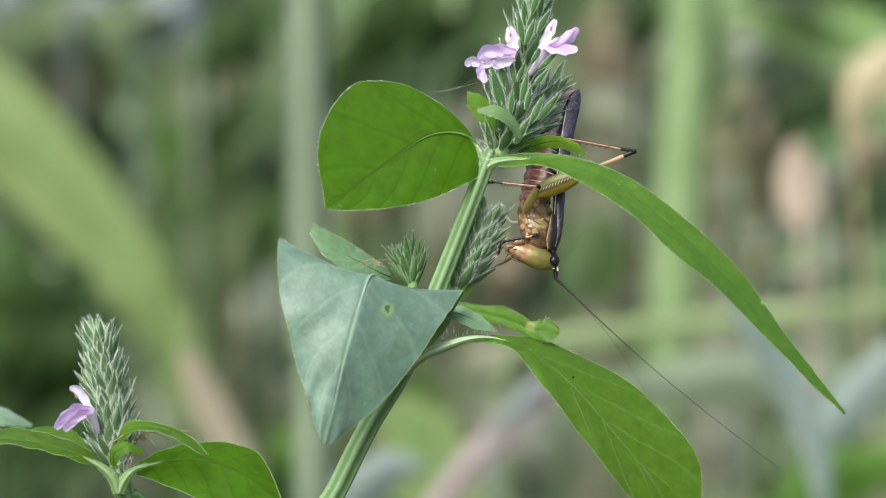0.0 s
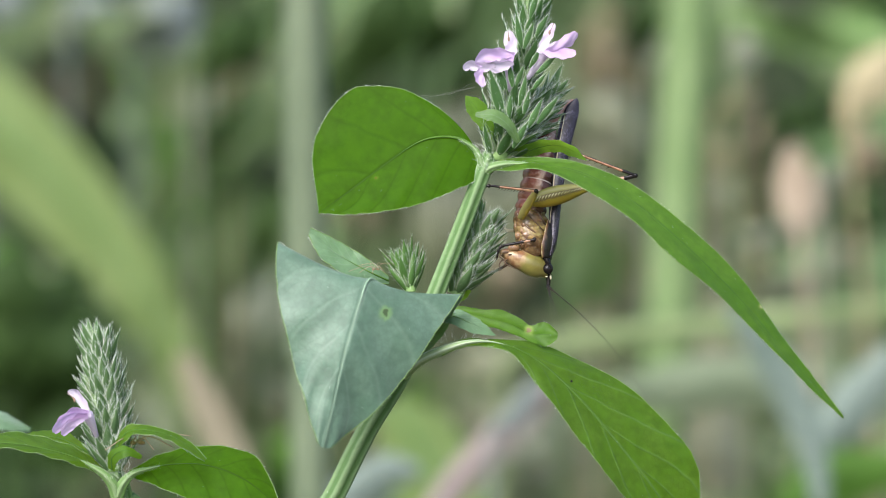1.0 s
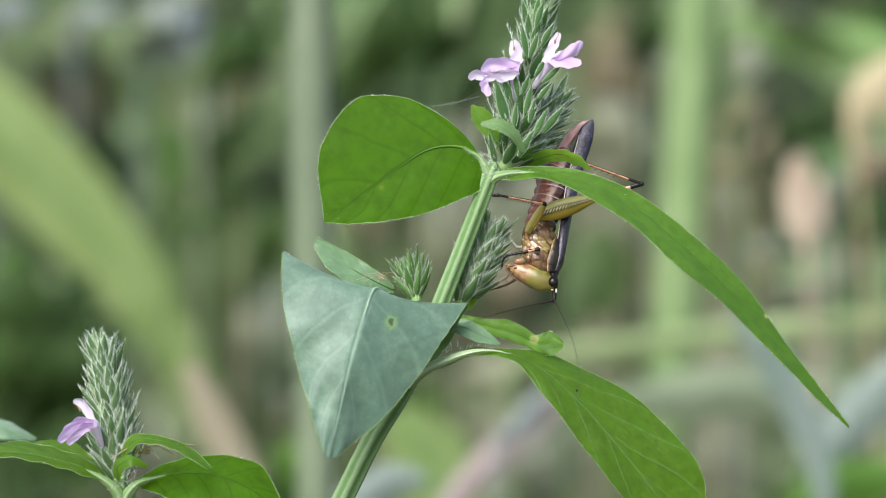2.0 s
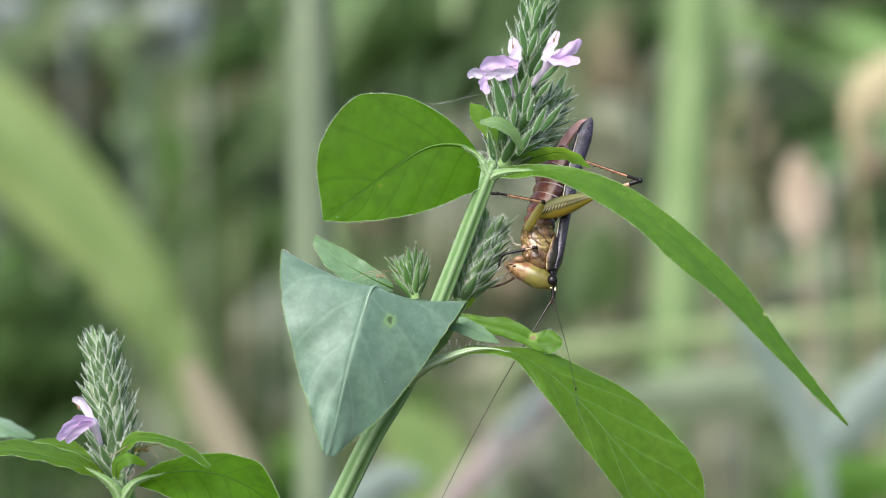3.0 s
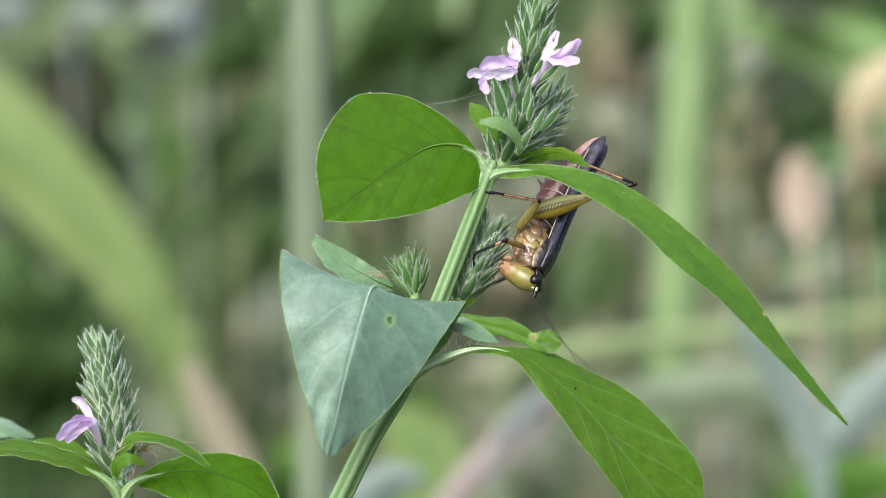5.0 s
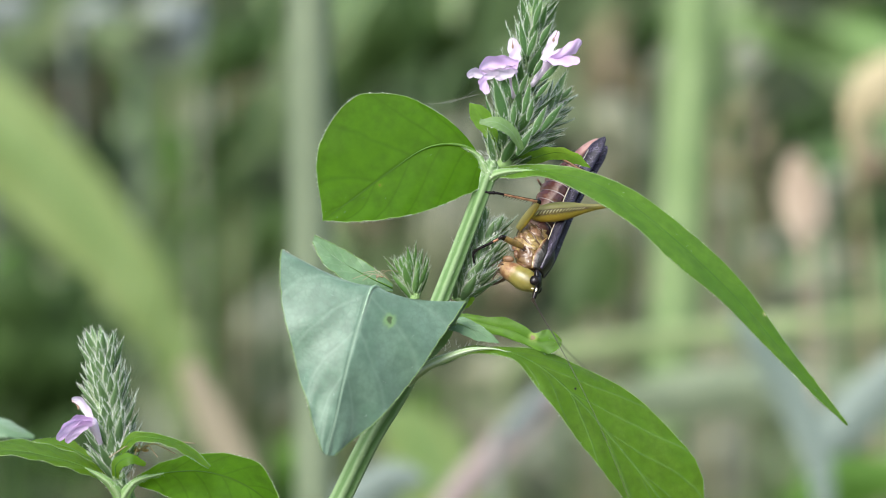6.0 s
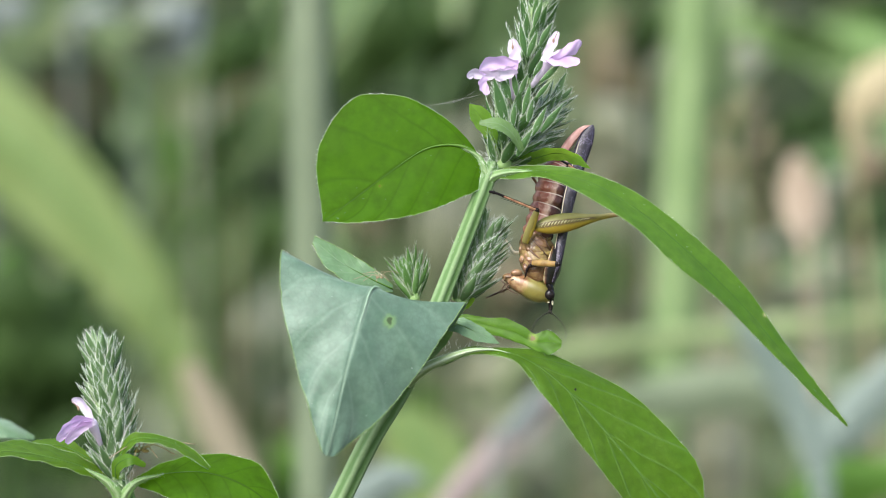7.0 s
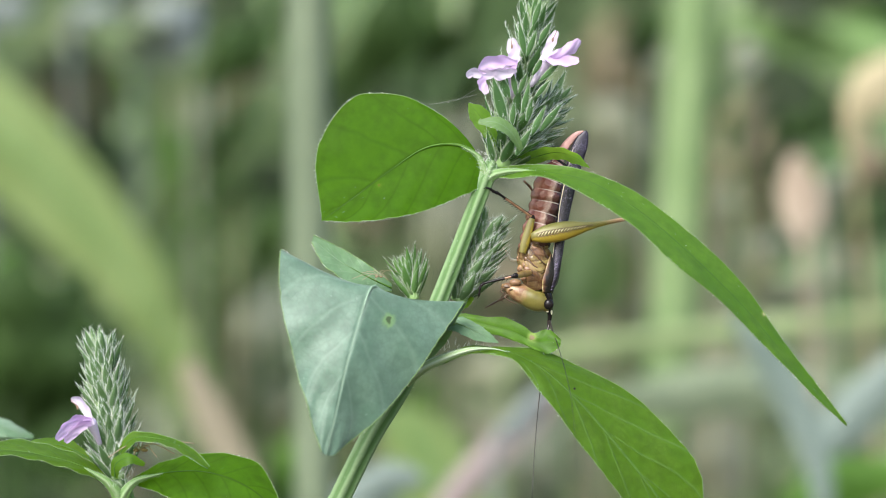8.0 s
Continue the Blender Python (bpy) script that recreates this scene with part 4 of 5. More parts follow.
# single leaves further back: a, b, length, width, slope
M_SAGE = plain_material("sage_leaf", (0.172, 0.185, 0.112), (0.265, 0.275, 0.18), 40, 0.45, 0.3)
SAGE = [(880, 660, 140, 60, 10), (1290, 570, 160, 70, 10), (440, 600, 150, 60, 65), (1010, 830, 160, 100, 20), (1085, 230, 120, 80, 60), 
        (1240, 470, 110, 60, 0), (900, 760, 160, 90, 10), (1080, 420, 160, 100, 60), (810, 420, 280, 150, 80), (930, 400, 240, 130, 75), (800, 270, 200, 120, 60), (1275, 350, 110, 80, 80),
        (1000, 640, 200, 90, 10), (1240, 740, 220, 110, -20), (1300, 860, 180, 100, 0), (480, 730, 120, 60, 70), (1360, 545, 200, 26, 4), (1450, 505, 200, 22, 8), (1500, 620, 180, 24, -3), (1270, 660, 200, 110, 0), (1220, 820, 180, 90, 10), (1060, 300, 120, 70, 50), (560, 760, 140, 60, 80)]
FRESH = [(800, 700, 150, 70, 15), (400, 340, 140, 60, 70), (320, 300, 160, 26, 100), (255, 210, 200, 24, 112), (530, 830, 160, 110, 80), (800, 860, 160, 120, 30), (440, 110, 120, 50, 50),
         (20, 480, 120, 80, 70), (1530, 60, 120, 60, 10), (1420, 850, 80, 50, 20), (1500, 860, 90, 50, -20), (1550, 845, 80, 50, 40), (1390, 880, 80, 50, 60)]
SKY_GREY = [(300, 55, 150, 130, 40), (20, 20, 110, 60, 20), (180, 30, 110, 50, 10), (1090, 215, 110, 70, 60)]
# pale patches; the small round ones stand in for blurred highlights
PALE = [(450, 610, 240, 90, 70), (960, 810, 160, 100, 20), (1270, 810, 150, 80, 10), (1275, 365, 110, 90, 80), (1330, 95, 70, 66, 40), (372, 190, 56, 56, 20), (1180, 100, 56, 56, 30), (1480, 330, 60, 40, 60), (1130, 250, 60, 40, 30), (1360, 440, 90, 36, 20), (1500, 470, 80, 30, 10)]
TAN = [(1290, 300, 80, 50, 60), (1090, 120, 70, 60, 50), (1550, 190, 100, 60, 60), (1130, 160, 70, 46, 40), (1050, 100, 60, 40, 70), (1310, 200, 100, 40, 40), (1350, 480, 160, 50, 70), (1545, 300, 120, 80, 90),
       (1320, 680, 160, 60, -10), (620, 400, 160, 80, 0), (1350, 260, 90, 40, 70), (900, 510, 120, 80, 80), (455, 145, 110, 20, 40), (1480, 480, 120, 40, 60), (1080, 60, 60, 50, 20)]
M_PALELEAF = plain_material("pale_leaf", (0.26, 0.28, 0.2), (0.37, 0.39, 0.3), 40, 0.5, 0.3)
# very dark leaves put in for shaded gaps; the shade is their colour
M_SHADELEAF = plain_material("shade_leaf", (0.015, 0.032, 0.007), (0.033, 0.062, 0.015), 40, 0.6, 0.1, spec=0.1)
SHADE_GAPS = [(90, 660, 260, 150, 70), (30, 620, 240, 170, 70), (20, 540, 220, 130, 80), (110, 570, 200, 80, 60), (130, 800, 200, 120, 20), (700, 90, 200, 80, 40), (420, 240, 160, 50, 60), (400, 100, 140, 70, 60), (640, 140, 160, 60, 50), (440, 90, 150, 90, 55), (690, 40, 220, 100, 60), (800, 40, 220, 90, 70), (830, 160, 140, 60, 60), (470, 60, 160, 50, 70),
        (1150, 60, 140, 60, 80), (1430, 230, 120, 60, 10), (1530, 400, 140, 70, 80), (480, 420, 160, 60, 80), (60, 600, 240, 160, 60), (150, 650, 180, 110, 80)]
for table, mat, name, label in ((SHADE_GAPS, M_SHADELEAF, "broad_leaf", "dark green leaf with shade in its colour"), (SAGE, M_SAGE, "broad_leaf", "pale sage-green leaf in the meadow"), (PALE, M_PALELEAF, "broad_leaf", "pale leaf put in for a bright patch of the meadow"), (SKY_GREY, M_LAVENDER, "broad_leaf", "pale bluish shining leaf in the meadow"), (FRESH, M_BRIGHT, "broad_leaf", "fresh green leaf in the meadow"),
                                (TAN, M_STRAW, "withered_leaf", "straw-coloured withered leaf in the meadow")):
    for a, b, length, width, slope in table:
        d = random.uniform(495, 545) if table is SHADE_GAPS else random.uniform(520, 740)
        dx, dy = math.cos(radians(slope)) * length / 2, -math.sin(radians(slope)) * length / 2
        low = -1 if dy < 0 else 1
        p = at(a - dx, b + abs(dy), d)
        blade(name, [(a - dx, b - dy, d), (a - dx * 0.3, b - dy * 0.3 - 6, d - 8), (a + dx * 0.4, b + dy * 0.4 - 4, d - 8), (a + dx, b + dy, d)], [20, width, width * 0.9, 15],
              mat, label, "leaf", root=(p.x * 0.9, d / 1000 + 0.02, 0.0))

# ---------------------------------------------------------------- katydid
def soft_skin(m, weight=0.3):
    """Light that sinks a little into thin insect skin."""
    b = m.node_tree.nodes["Principled BSDF"]
    b.inputs["Subsurface Weight"].default_value, b.inputs["Subsurface Scale"].default_value = weight, 0.0006
    b.inputs["Subsurface Radius"].default_value = (1.0, 0.7, 0.3)
    return m


def head_material():
    """Yellow-green skull that turns tan towards the jaws."""
    m = plain_material("head_yellow_green", (0.135, 0.115, 0.026), (0.21, 0.185, 0.048), 700, 0.3, 0.0, 0.00003, 0.45)
    nodes, links = m.node_tree.nodes, m.node_tree.links
    bsdf = nodes["Principled BSDF"]
    green = bsdf.inputs["Base Color"].links[0].from_socket
    c = nodes.new("ShaderNodeTexCoord")
    sep = nodes.new("ShaderNodeSeparateXYZ")
    links.new(c.outputs["Object"], sep.inputs[0])
    run = math_of(nodes, links, "SUBTRACT", math_of(nodes, links, "MULTIPLY", sep.outputs[0], 0.9), math_of(nodes, links, "MULTIPLY", sep.outputs[2], 0.45))
    run = math_of(nodes, links, "ADD", run, math_of(nodes, links, "MULTIPLY", math_of(nodes, links, "SUBTRACT", noise_at(nodes, links, 1100, 4), 0.5), 16 * K))
    near = nodes.new("ShaderNodeMapRange")
    near.inputs[1].default_value, near.inputs[2].default_value = -15 * K, -24 * K
    links.new(run, near.inputs[0])
    spots = ramp(nodes, links, noise_at(nodes, links, 1500, 4), [(0.4, (0.19, 0.095, 0.045)), (0.6, (0.32, 0.215, 0.11))])
    links.new(mix_of(nodes, links, near.outputs[0], green, spots), bsdf.inputs["Base Color"])
    return soft_skin(m)


M_HEAD = head_material()
def plate_material(name, a, b, crease, scale=2300):
    """Shiny skin of many small plates, each with its own tint, and dark creases between them."""
    m, nodes, links = nodes_of(name)
    bsdf = nodes["Principled BSDF"]
    c = nodes.new("ShaderNodeTexCoord")
    warp = nodes.new("ShaderNodeTexNoise")
    warp.inputs["Scale"].default_value = 1400
    links.new(c.outputs["Object"], warp.inputs["Vector"])
    shift = nodes.new("ShaderNodeVectorMath")
    shift.operation = "MULTIPLY_ADD"
    shift.inputs[1].default_value = (0.0006, 0.0006, 0.0006)
    links.new(warp.outputs["Color"], shift.inputs[0])
    links.new(c.outputs["Object"], shift.inputs[2])
    lean = nodes.new("ShaderNodeMapping")
    lean.inputs["Rotation"].default_value = (0, radians(-36), 0)
    lean.inputs["Scale"].default_value = (0.5, 1.0, 1.0)
    links.new(shift.outputs[0], lean.inputs["Vector"])
    cells = []
    for feature in ("DISTANCE_TO_EDGE", "F1"):
        v = nodes.new("ShaderNodeTexVoronoi")
        v.feature = feature
        v.inputs["Scale"].default_value = scale
        links.new(lean.outputs[0], v.inputs["Vector"])
        cells.append(v)
    sep = nodes.new("ShaderNodeSeparateXYZ")
    links.new(cells[1].outputs["Color"], sep.inputs[0])
    grain = noise_at(nodes, links, 3600, 4)
    tint = math_of(nodes, links, "ADD", math_of(nodes, links, "MULTIPLY", sep.outputs[0], 0.6), math_of(nodes, links, "MULTIPLY", grain, 0.4))
    skin = ramp(nodes, links, tint, [(0.2, a), (0.75, b)])
    gap = nodes.new("ShaderNodeMapRange")
    gap.inputs[1].default_value, gap.inputs[2].default_value = 0.1, 0.0
    links.new(cells[0].outputs["Distance"], gap.inputs[0])
    links.new(mix_of(nodes, links, math_of(nodes, links, "MULTIPLY", gap.outputs[0], 0.6), skin, crease), bsdf.inputs["Base Color"])
    bsdf.inputs["Roughness"].default_value, bsdf.inputs["Specular IOR Level"].default_value = 0.24, 0.5
    bump = nodes.new("ShaderNodeBump")
    bump.inputs["Strength"].default_value, bump.inputs["Distance"].default_value = 0.4, 0.00016
    height = math_of(nodes, links, "MINIMUM", cells[0].outputs["Distance"], 0.16)
    links.new(math_of(nodes, links, "ADD", math_of(nodes, links, "MULTIPLY", height, 3.0), math_of(nodes, links, "MULTIPLY", grain, 0.35)), bump.inputs["Height"])
    links.new(bump.outputs[0], bsdf.inputs["Normal"])
    return soft_skin(m, 0.2)


M_PLATE = plate_material("plate_olive", (0.11, 0.065, 0.024), (0.24, 0.18, 0.065), (0.085, 0.04, 0.018), 900)
M_TAN = plate_material("plate_tan", (0.1, 0.045, 0.025), (0.25, 0.15, 0.08), (0.08, 0.035, 0.02), 1100)


def amber_material(name="thorax_amber", stripe=False):
    """Shiny tan and amber skin in slanting plates with red-brown creases; stripe: black along the back."""
    m, nodes, links = nodes_of(name)
    bsdf = nodes["Principled BSDF"]
    c = nodes.new("ShaderNodeTexCoord")
    sep = nodes.new("ShaderNodeSeparateXYZ")
    links.new(c.outputs["Object"], sep.inputs[0])
    x, z = sep.outputs[0], sep.outputs[2]
    slant = math_of(nodes, links, "ADD", math_of(nodes, links, "MULTIPLY", x, 0.55), math_of(nodes, links, "MULTIPLY", z, 0.83))
    run = math_of(nodes, links, "SUBTRACT", math_of(nodes, links, "MULTIPLY", x, 0.83), math_of(nodes, links, "MULTIPLY", z, 0.55))
    fan = nodes.new("ShaderNodeCombineXYZ")
    links.new(slant, fan.inputs[0])
    links.new(math_of(nodes, links, "MULTIPLY", run, 0.36), fan.inputs[1])
    links.new(sep.outputs[1], fan.inputs[2])
    streak = nodes.new("ShaderNodeTexNoise")
    streak.inputs["Scale"].default_value, streak.inputs["Detail"].default_value, streak.inputs["Distortion"].default_value = 1500, 5, 0.6
    links.new(fan.outputs[0], streak.inputs["Vector"])
    folds = streak.outputs[0]
    f = noise_at(nodes, links, 900, 5)
    skin = ramp(nodes, links, f, [(0.34, (0.2, 0.11, 0.055)), (0.45, (0.2, 0.145, 0.055)), (0.55, (0.26, 0.2, 0.07)), (0.68, (0.36, 0.27, 0.14))])
    col = mix_of(nodes, links, ramp(nodes, links, folds, [(0.34, (1, 1, 1)), (0.4, (0, 0, 0))]), skin, (0.2, 0.11, 0.05))
    # pale slanting streaks: highlights mixed into the skin colour
    col = mix_of(nodes, links, ramp(nodes, links, folds, [(0.56, (0, 0, 0)), (0.68, (1, 1, 1))]), col, (0.4, 0.33, 0.2))
    if stripe:
        uvn = nodes.new("ShaderNodeUVMap")
        split = nodes.new("ShaderNodeSeparateXYZ")
        links.new(uvn.outputs[0], split.inputs[0])
        back = math_of(nodes, links, "ABSOLUTE", math_of(nodes, links, "SUBTRACT", split.outputs[1], 0.5))
        back = math_of(nodes, links, "ADD", back, math_of(nodes, links, "MULTIPLY", math_of(nodes, links, "SUBTRACT", f, 0.5), 0.16))
        col = mix_of(nodes, links, ramp(nodes, links, back, [(0.47, (1, 1, 1)), (0.5, (0, 0, 0))]), col, (0.1, 0.045, 0.02))
        col = mix_of(nodes, links, ramp(nodes, links, back, [(0.42, (1, 1, 1)), (0.47, (0, 0, 0))]), col, (0.01, 0.007, 0.006))
    links.new(col, bsdf.inputs["Base Color"])
    bsdf.inputs["Roughness"].default_value, bsdf.inputs["Specular IOR Level"].default_value = 0.34, 0.5
    bump = nodes.new("ShaderNodeBump")
    bump.inputs["Strength"].default_value, bump.inputs["Distance"].default_value = 0.7, 0.0001
    fine = math_of(nodes, links, "MULTIPLY", noise_at(nodes, links, 4200, 3), 0.7)
    links.new(math_of(nodes, links, "ADD", fine, math_of(nodes, links, "MULTIPLY", folds, 2.2)), bump.inputs["Height"])
    links.new(bump.outputs[0], bsdf.inputs["Normal"])
    return soft_skin(m, 0.25)


M_THORAX = plate_material("thorax_amber", (0.095, 0.048, 0.022), (0.23, 0.16, 0.065), (0.075, 0.034, 0.016), 800)
M_SHIELD = amber_material("shield_amber", True)
M_JAW = soft_skin(plain_material("jaw_brown", (0.16, 0.08, 0.042), (0.28, 0.185, 0.09), 1200, 0.34, bump_depth=0.00005))
M_SUTURE = plain_material("seam_brown", (0.05, 0.022, 0.014), (0.13, 0.065, 0.035), 900, 0.3)
M_PALP = plain_material("palp_brown", (0.035, 0.018, 0.011), (0.14, 0.08, 0.042), 900, 0.35)
M_BLACK = plain_material("glossy_black", (0.005, 0.004, 0.005), (0.014, 0.01, 0.01), 900, 0.14, spec=0.2)
M_ORANGE = plain_material("orange_shin", (0.13, 0.055, 0.03), (0.34, 0.18, 0.1), 1500, 0.35)
def thigh_material():
    """Pale green ridge above, olive flank, orange-yellow below."""
    m, nodes, links = nodes_of("yellow_green_thigh")
    bsdf = nodes["Principled BSDF"]
    c = nodes.new("ShaderNodeTexCoord")
    sep = nodes.new("ShaderNodeSeparateXYZ")
    links.new(c.outputs["Object"], sep.inputs[0])
    h = math_of(nodes, links, "MULTIPLY_ADD", sep.outputs[2], 1 / (40 * K), 0.5)
    h = math_of(nodes, links, "ADD", h, math_of(nodes, links, "MULTIPLY", math_of(nodes, links, "SUBTRACT", noise_at(nodes, links, 1400, 4), 0.5), 0.22))
    col = ramp(nodes, links, h, [(0.08, (0.27, 0.17, 0.012)), (0.38, (0.3, 0.22, 0.025)), (0.47, (0.13, 0.11, 0.028)), (0.6, (0.16, 0.145, 0.045)), (0.7, (0.2, 0.185, 0.06)), (0.92, (0.14, 0.14, 0.035))])
    col = mix_of(nodes, links, math_of(nodes, links, "MULTIPLY", noise_at(nodes, links, 2600, 4), 0.3), col, (0.14, 0.12, 0.03))
    end = nodes.new("ShaderNodeMapRange")
    end.inputs[1].default_value, end.inputs[2].default_value = 132 * K, 168 * K
    links.new(sep.outputs[0], end.inputs[0])
    col = mix_of(nodes, links, end.outputs[0], col, (0.36, 0.2, 0.13))
    links.new(col, bsdf.inputs["Base Color"])
    bsdf.inputs["Roughness"].default_value, bsdf.inputs["Specular IOR Level"].default_value = 0.38, 0.4
    bump = nodes.new("ShaderNodeBump")
    bump.inputs["Strength"].default_value, bump.inputs["Distance"].default_value = 0.5, 0.00008
    links.new(noise_at(nodes, links, 4000, 3), bump.inputs["Height"])
    links.new(bump.outputs[0], bsdf.inputs["Normal"])
    return m


M_FEMUR = thigh_material()
M_FRONT = soft_skin(plain_material("tan_thigh", (0.15, 0.085, 0.026), (0.26, 0.17, 0.05), 1300, 0.36, bump_depth=0.00005))
M_PINKWING = plain_material("pink_hindwing", (0.55, 0.27, 0.22), (0.72, 0.42, 0.36), 900, 0.4, 0.2)
M_CREAM = plain_material("cream_edge", (0.6, 0.5, 0.36), (0.75, 0.68, 0.5), 900, 0.35)


def abdomen_material():
    """Red-brown below, paler pinkish sides, thin light seams between the segments."""
    m, nodes, links = nodes_of("banded_abdomen")
    bsdf = nodes["Principled BSDF"]
    uvn = nodes.new("ShaderNodeUVMap")
    sep = nodes.new("ShaderNodeSeparateXYZ")
    links.new(uvn.outputs[0], sep.inputs[0])
    spots = noise_at(nodes, links, 1600, 4)
    c = nodes.new("ShaderNodeTexCoord")
    place = nodes.new("ShaderNodeSeparateXYZ")
    links.new(c.outputs["Object"], place.inputs[0])
    off = math_of(nodes, links, "SUBTRACT", place.outputs[0], math_of(nodes, links, "MULTIPLY_ADD", place.outputs[2], 0.34, -5.5 * K))
    turn = math_of(nodes, links, "MULTIPLY_ADD", off, 1 / (56 * K), 0.5)
    turn = math_of(nodes, links, "ADD", turn, math_of(nodes, links, "MULTIPLY", math_of(nodes, links, "SUBTRACT", spots, 0.5), 0.16))
    col = ramp(nodes, links, turn, [(0.04, (0.3, 0.14, 0.1)), (0.14, (0.17, 0.05, 0.032)), (0.38, (0.18, 0.055, 0.038)), (0.46, (0.36, 0.2, 0.16)), (0.6, (0.48, 0.33, 0.28)), (0.67, (0.1, 0.04, 0.036)), (0.9, (0.05, 0.02, 0.02))])
    mott = ramp(nodes, links, noise_at(nodes, links, 1300, 5), [(0.42, (0, 0, 0)), (0.6, (1, 1, 1))])
    col = mix_of(nodes, links, math_of(nodes, links, "MULTIPLY", mott, 0.35), col, (0.15, 0.055, 0.04))
    seam = math_of(nodes, links, "ABSOLUTE", math_of(nodes, links, "SUBTRACT", math_of(nodes, links, "FRACT", math_of(nodes, links, "MULTIPLY", sep.outputs[0], 11)), 0.5))
    edge = nodes.new("ShaderNodeMapRange")
    edge.inputs[1].default_value, edge.inputs[2].default_value = 0.43, 0.49
    links.new(seam, edge.inputs[0])
    col = mix_of(nodes, links, math_of(nodes, links, "MULTIPLY", math_of(nodes, links, "MULTIPLY", edge.outputs[0], math_of(nodes, links, "MULTIPLY", turn, 1.3)), 0.9), col, (0.72, 0.6, 0.56))
    links.new(col, bsdf.inputs["Base Color"])
    bsdf.inputs["Roughness"].default_value = 0.25
    bump = nodes.new("ShaderNodeBump")
    bump.inputs["Strength"].default_value, bump.inputs["Distance"].default_value = 1.0, 0.0003
    links.new(spots, bump.inputs["Height"])
    links.new(bump.outputs[0], bsdf.inputs["Normal"])
    return m


M_ABDOMEN = abdomen_material()


def wing_material():
    """Dark forewing with a pale net of veins."""
    m, nodes, links = nodes_of("netted_wing")
    bsdf = nodes["Principled BSDF"]
    c = nodes.new("ShaderNodeTexCoord")
    v = noise_at(nodes, links, 4200, 2)
    near = math_of(nodes, links, "ABSOLUTE", math_of(nodes, links, "SUBTRACT", v, 0.5))
    col = ramp(nodes, links, near, [(0.006, (0.23, 0.19, 0.3)), (0.022, (0.01, 0.008, 0.015))])
    gaps = ramp(nodes, links, noise_at(nodes, links, 1300, 2), [(0.34, (0, 0, 0)), (0.48, (1, 1, 1))])
    col = mix_of(nodes, links, gaps, (0.01, 0.008, 0.014), col)
    links.new(col, bsdf.inputs["Base Color"])
    bsdf.inputs["Roughness"].default_value, bsdf.inputs["Specular IOR Level"].default_value = 0.3, 0.35
    bump = nodes.new("ShaderNodeBump")
    bump.inputs["Strength"].default_value, bump.inputs["Distance"].default_value = 0.5, 0.00006
    bump.invert = True
    links.new(near, bump.inputs["Height"])
    links.new(bump.outputs[0], bsdf.inputs["Normal"])
    return m


M_WING = wing_material()
BODY = (950, 420)      # the katydid's own origin, in layout units
BODY_DEPTH = 4.0       # millimetres behind the stems
THORAX = [(950, 398, 23, 24), (949, 415, 28, 28), (951, 440, 29, 28), (955, 462, 25, 25), (959, 480, 18, 18)]


def on(a, b, d=0.0):
    """A place in the katydid's own space, head down, back to +X; d: millimetres away from the lens."""
    return Vector(((a - BODY[0]) * K, d / 1000, (BODY[1] - b) * K * 1.05))


def body_part(name, bm, mats, parent, label="", pivot=None, smooth=True):
    ob = new(name, mesh_of(name, bm, mats, smooth))
    ob.parent = parent
    if pivot is not None:
        ob.data.transform(Matrix.Translation(-pivot))
        ob.location = pivot
    return tagged(ob, label)


def loft(bm, stations, sides=20, rings=6, d=0.0, ridges=0, ridge=0.0, furrow=0.0, arc=None, slot=0):
    """A body between stations (a, b, half width, half depth), with ridges along it and lumps on it."""
    uv = bm.loops.layers.uv.verify()
    n = rings * (len(stations) - 1)
    c = glide([on(s[0], s[1], d) for s in stations], n)
    r1 = glide([(s[2], s[3], 0) for s in stations], n)
    rows = []
    for i in range(n + 1):
        way = (c[min(i + 1, n)] - c[max(i - 1, 0)]).normalized()
        side = Vector((0, 1, 0)).cross(way).normalized()
        side = -side if side.x < 0 else side
        swell = 1 + ridge * (abs(math.sin(math.pi * ridges * i / n)) - 0.5) if ridges else 1
        row = []
        for k in range(sides + (1 if arc else 0)):
            a = 2 * math.pi * k / sides if not arc else arc[0] + (arc[1] - arc[0]) * k / sides
            p = side * math.cos(a) * max(r1[i].x, 0.2) * K * swell + Vector((0, -1, 0)) * math.sin(a) * max(r1[i].y, 0.2) * K * swell
            q = c[i] + p
            if furrow:
                wave = (q.z + 0.65 * q.x) / (19 * K) + 0.5 * noise.noise(q * 420)
                q += p.normalized() * furrow * (0.7 * abs(math.sin(math.pi * wave)) ** 0.5 - 0.5 + 0.3 * noise.noise(q * 900) + 0.2 * noise.noise(q * 2200))
            row.append(bm.verts.new(q))
        rows.append(row)
    m = len(rows[0])
    for i in range(n):
        for k in range(m - 1 if arc else m):
            f = bm.faces.new((rows[i][k], rows[i][(k + 1) % m], rows[i + 1][(k + 1) % m], rows[i + 1][k]))
            f.material_index = slot
            for loop, (u, v) in zip(f.loops, ((i, k), (i, k + 1), (i + 1, k + 1), (i + 1, k))):
                loop[uv].uv = (u / n, v / sides)
    if not arc:
        bm.faces.new(rows[0][::-1]).material_index = slot
        bm.faces.new(rows[-1]).material_index = slot


def ball(bm, place, size, slot=0, seg=14):
    made = bmesh.ops.create_uvsphere(bm, u_segments=seg, v_segments=seg // 2 + 2, radius=1, matrix=Matrix.Translation(place) @ Matrix.Diagonal((*size, 1)))
    for v in made["verts"]:
        for f in v.link_faces:
            f.material_index = slot


katydid = thing("katydid", at(*BODY, BODY_DEPTH), "yellow, brown and black katydid with long feelers clinging head down", "insect")

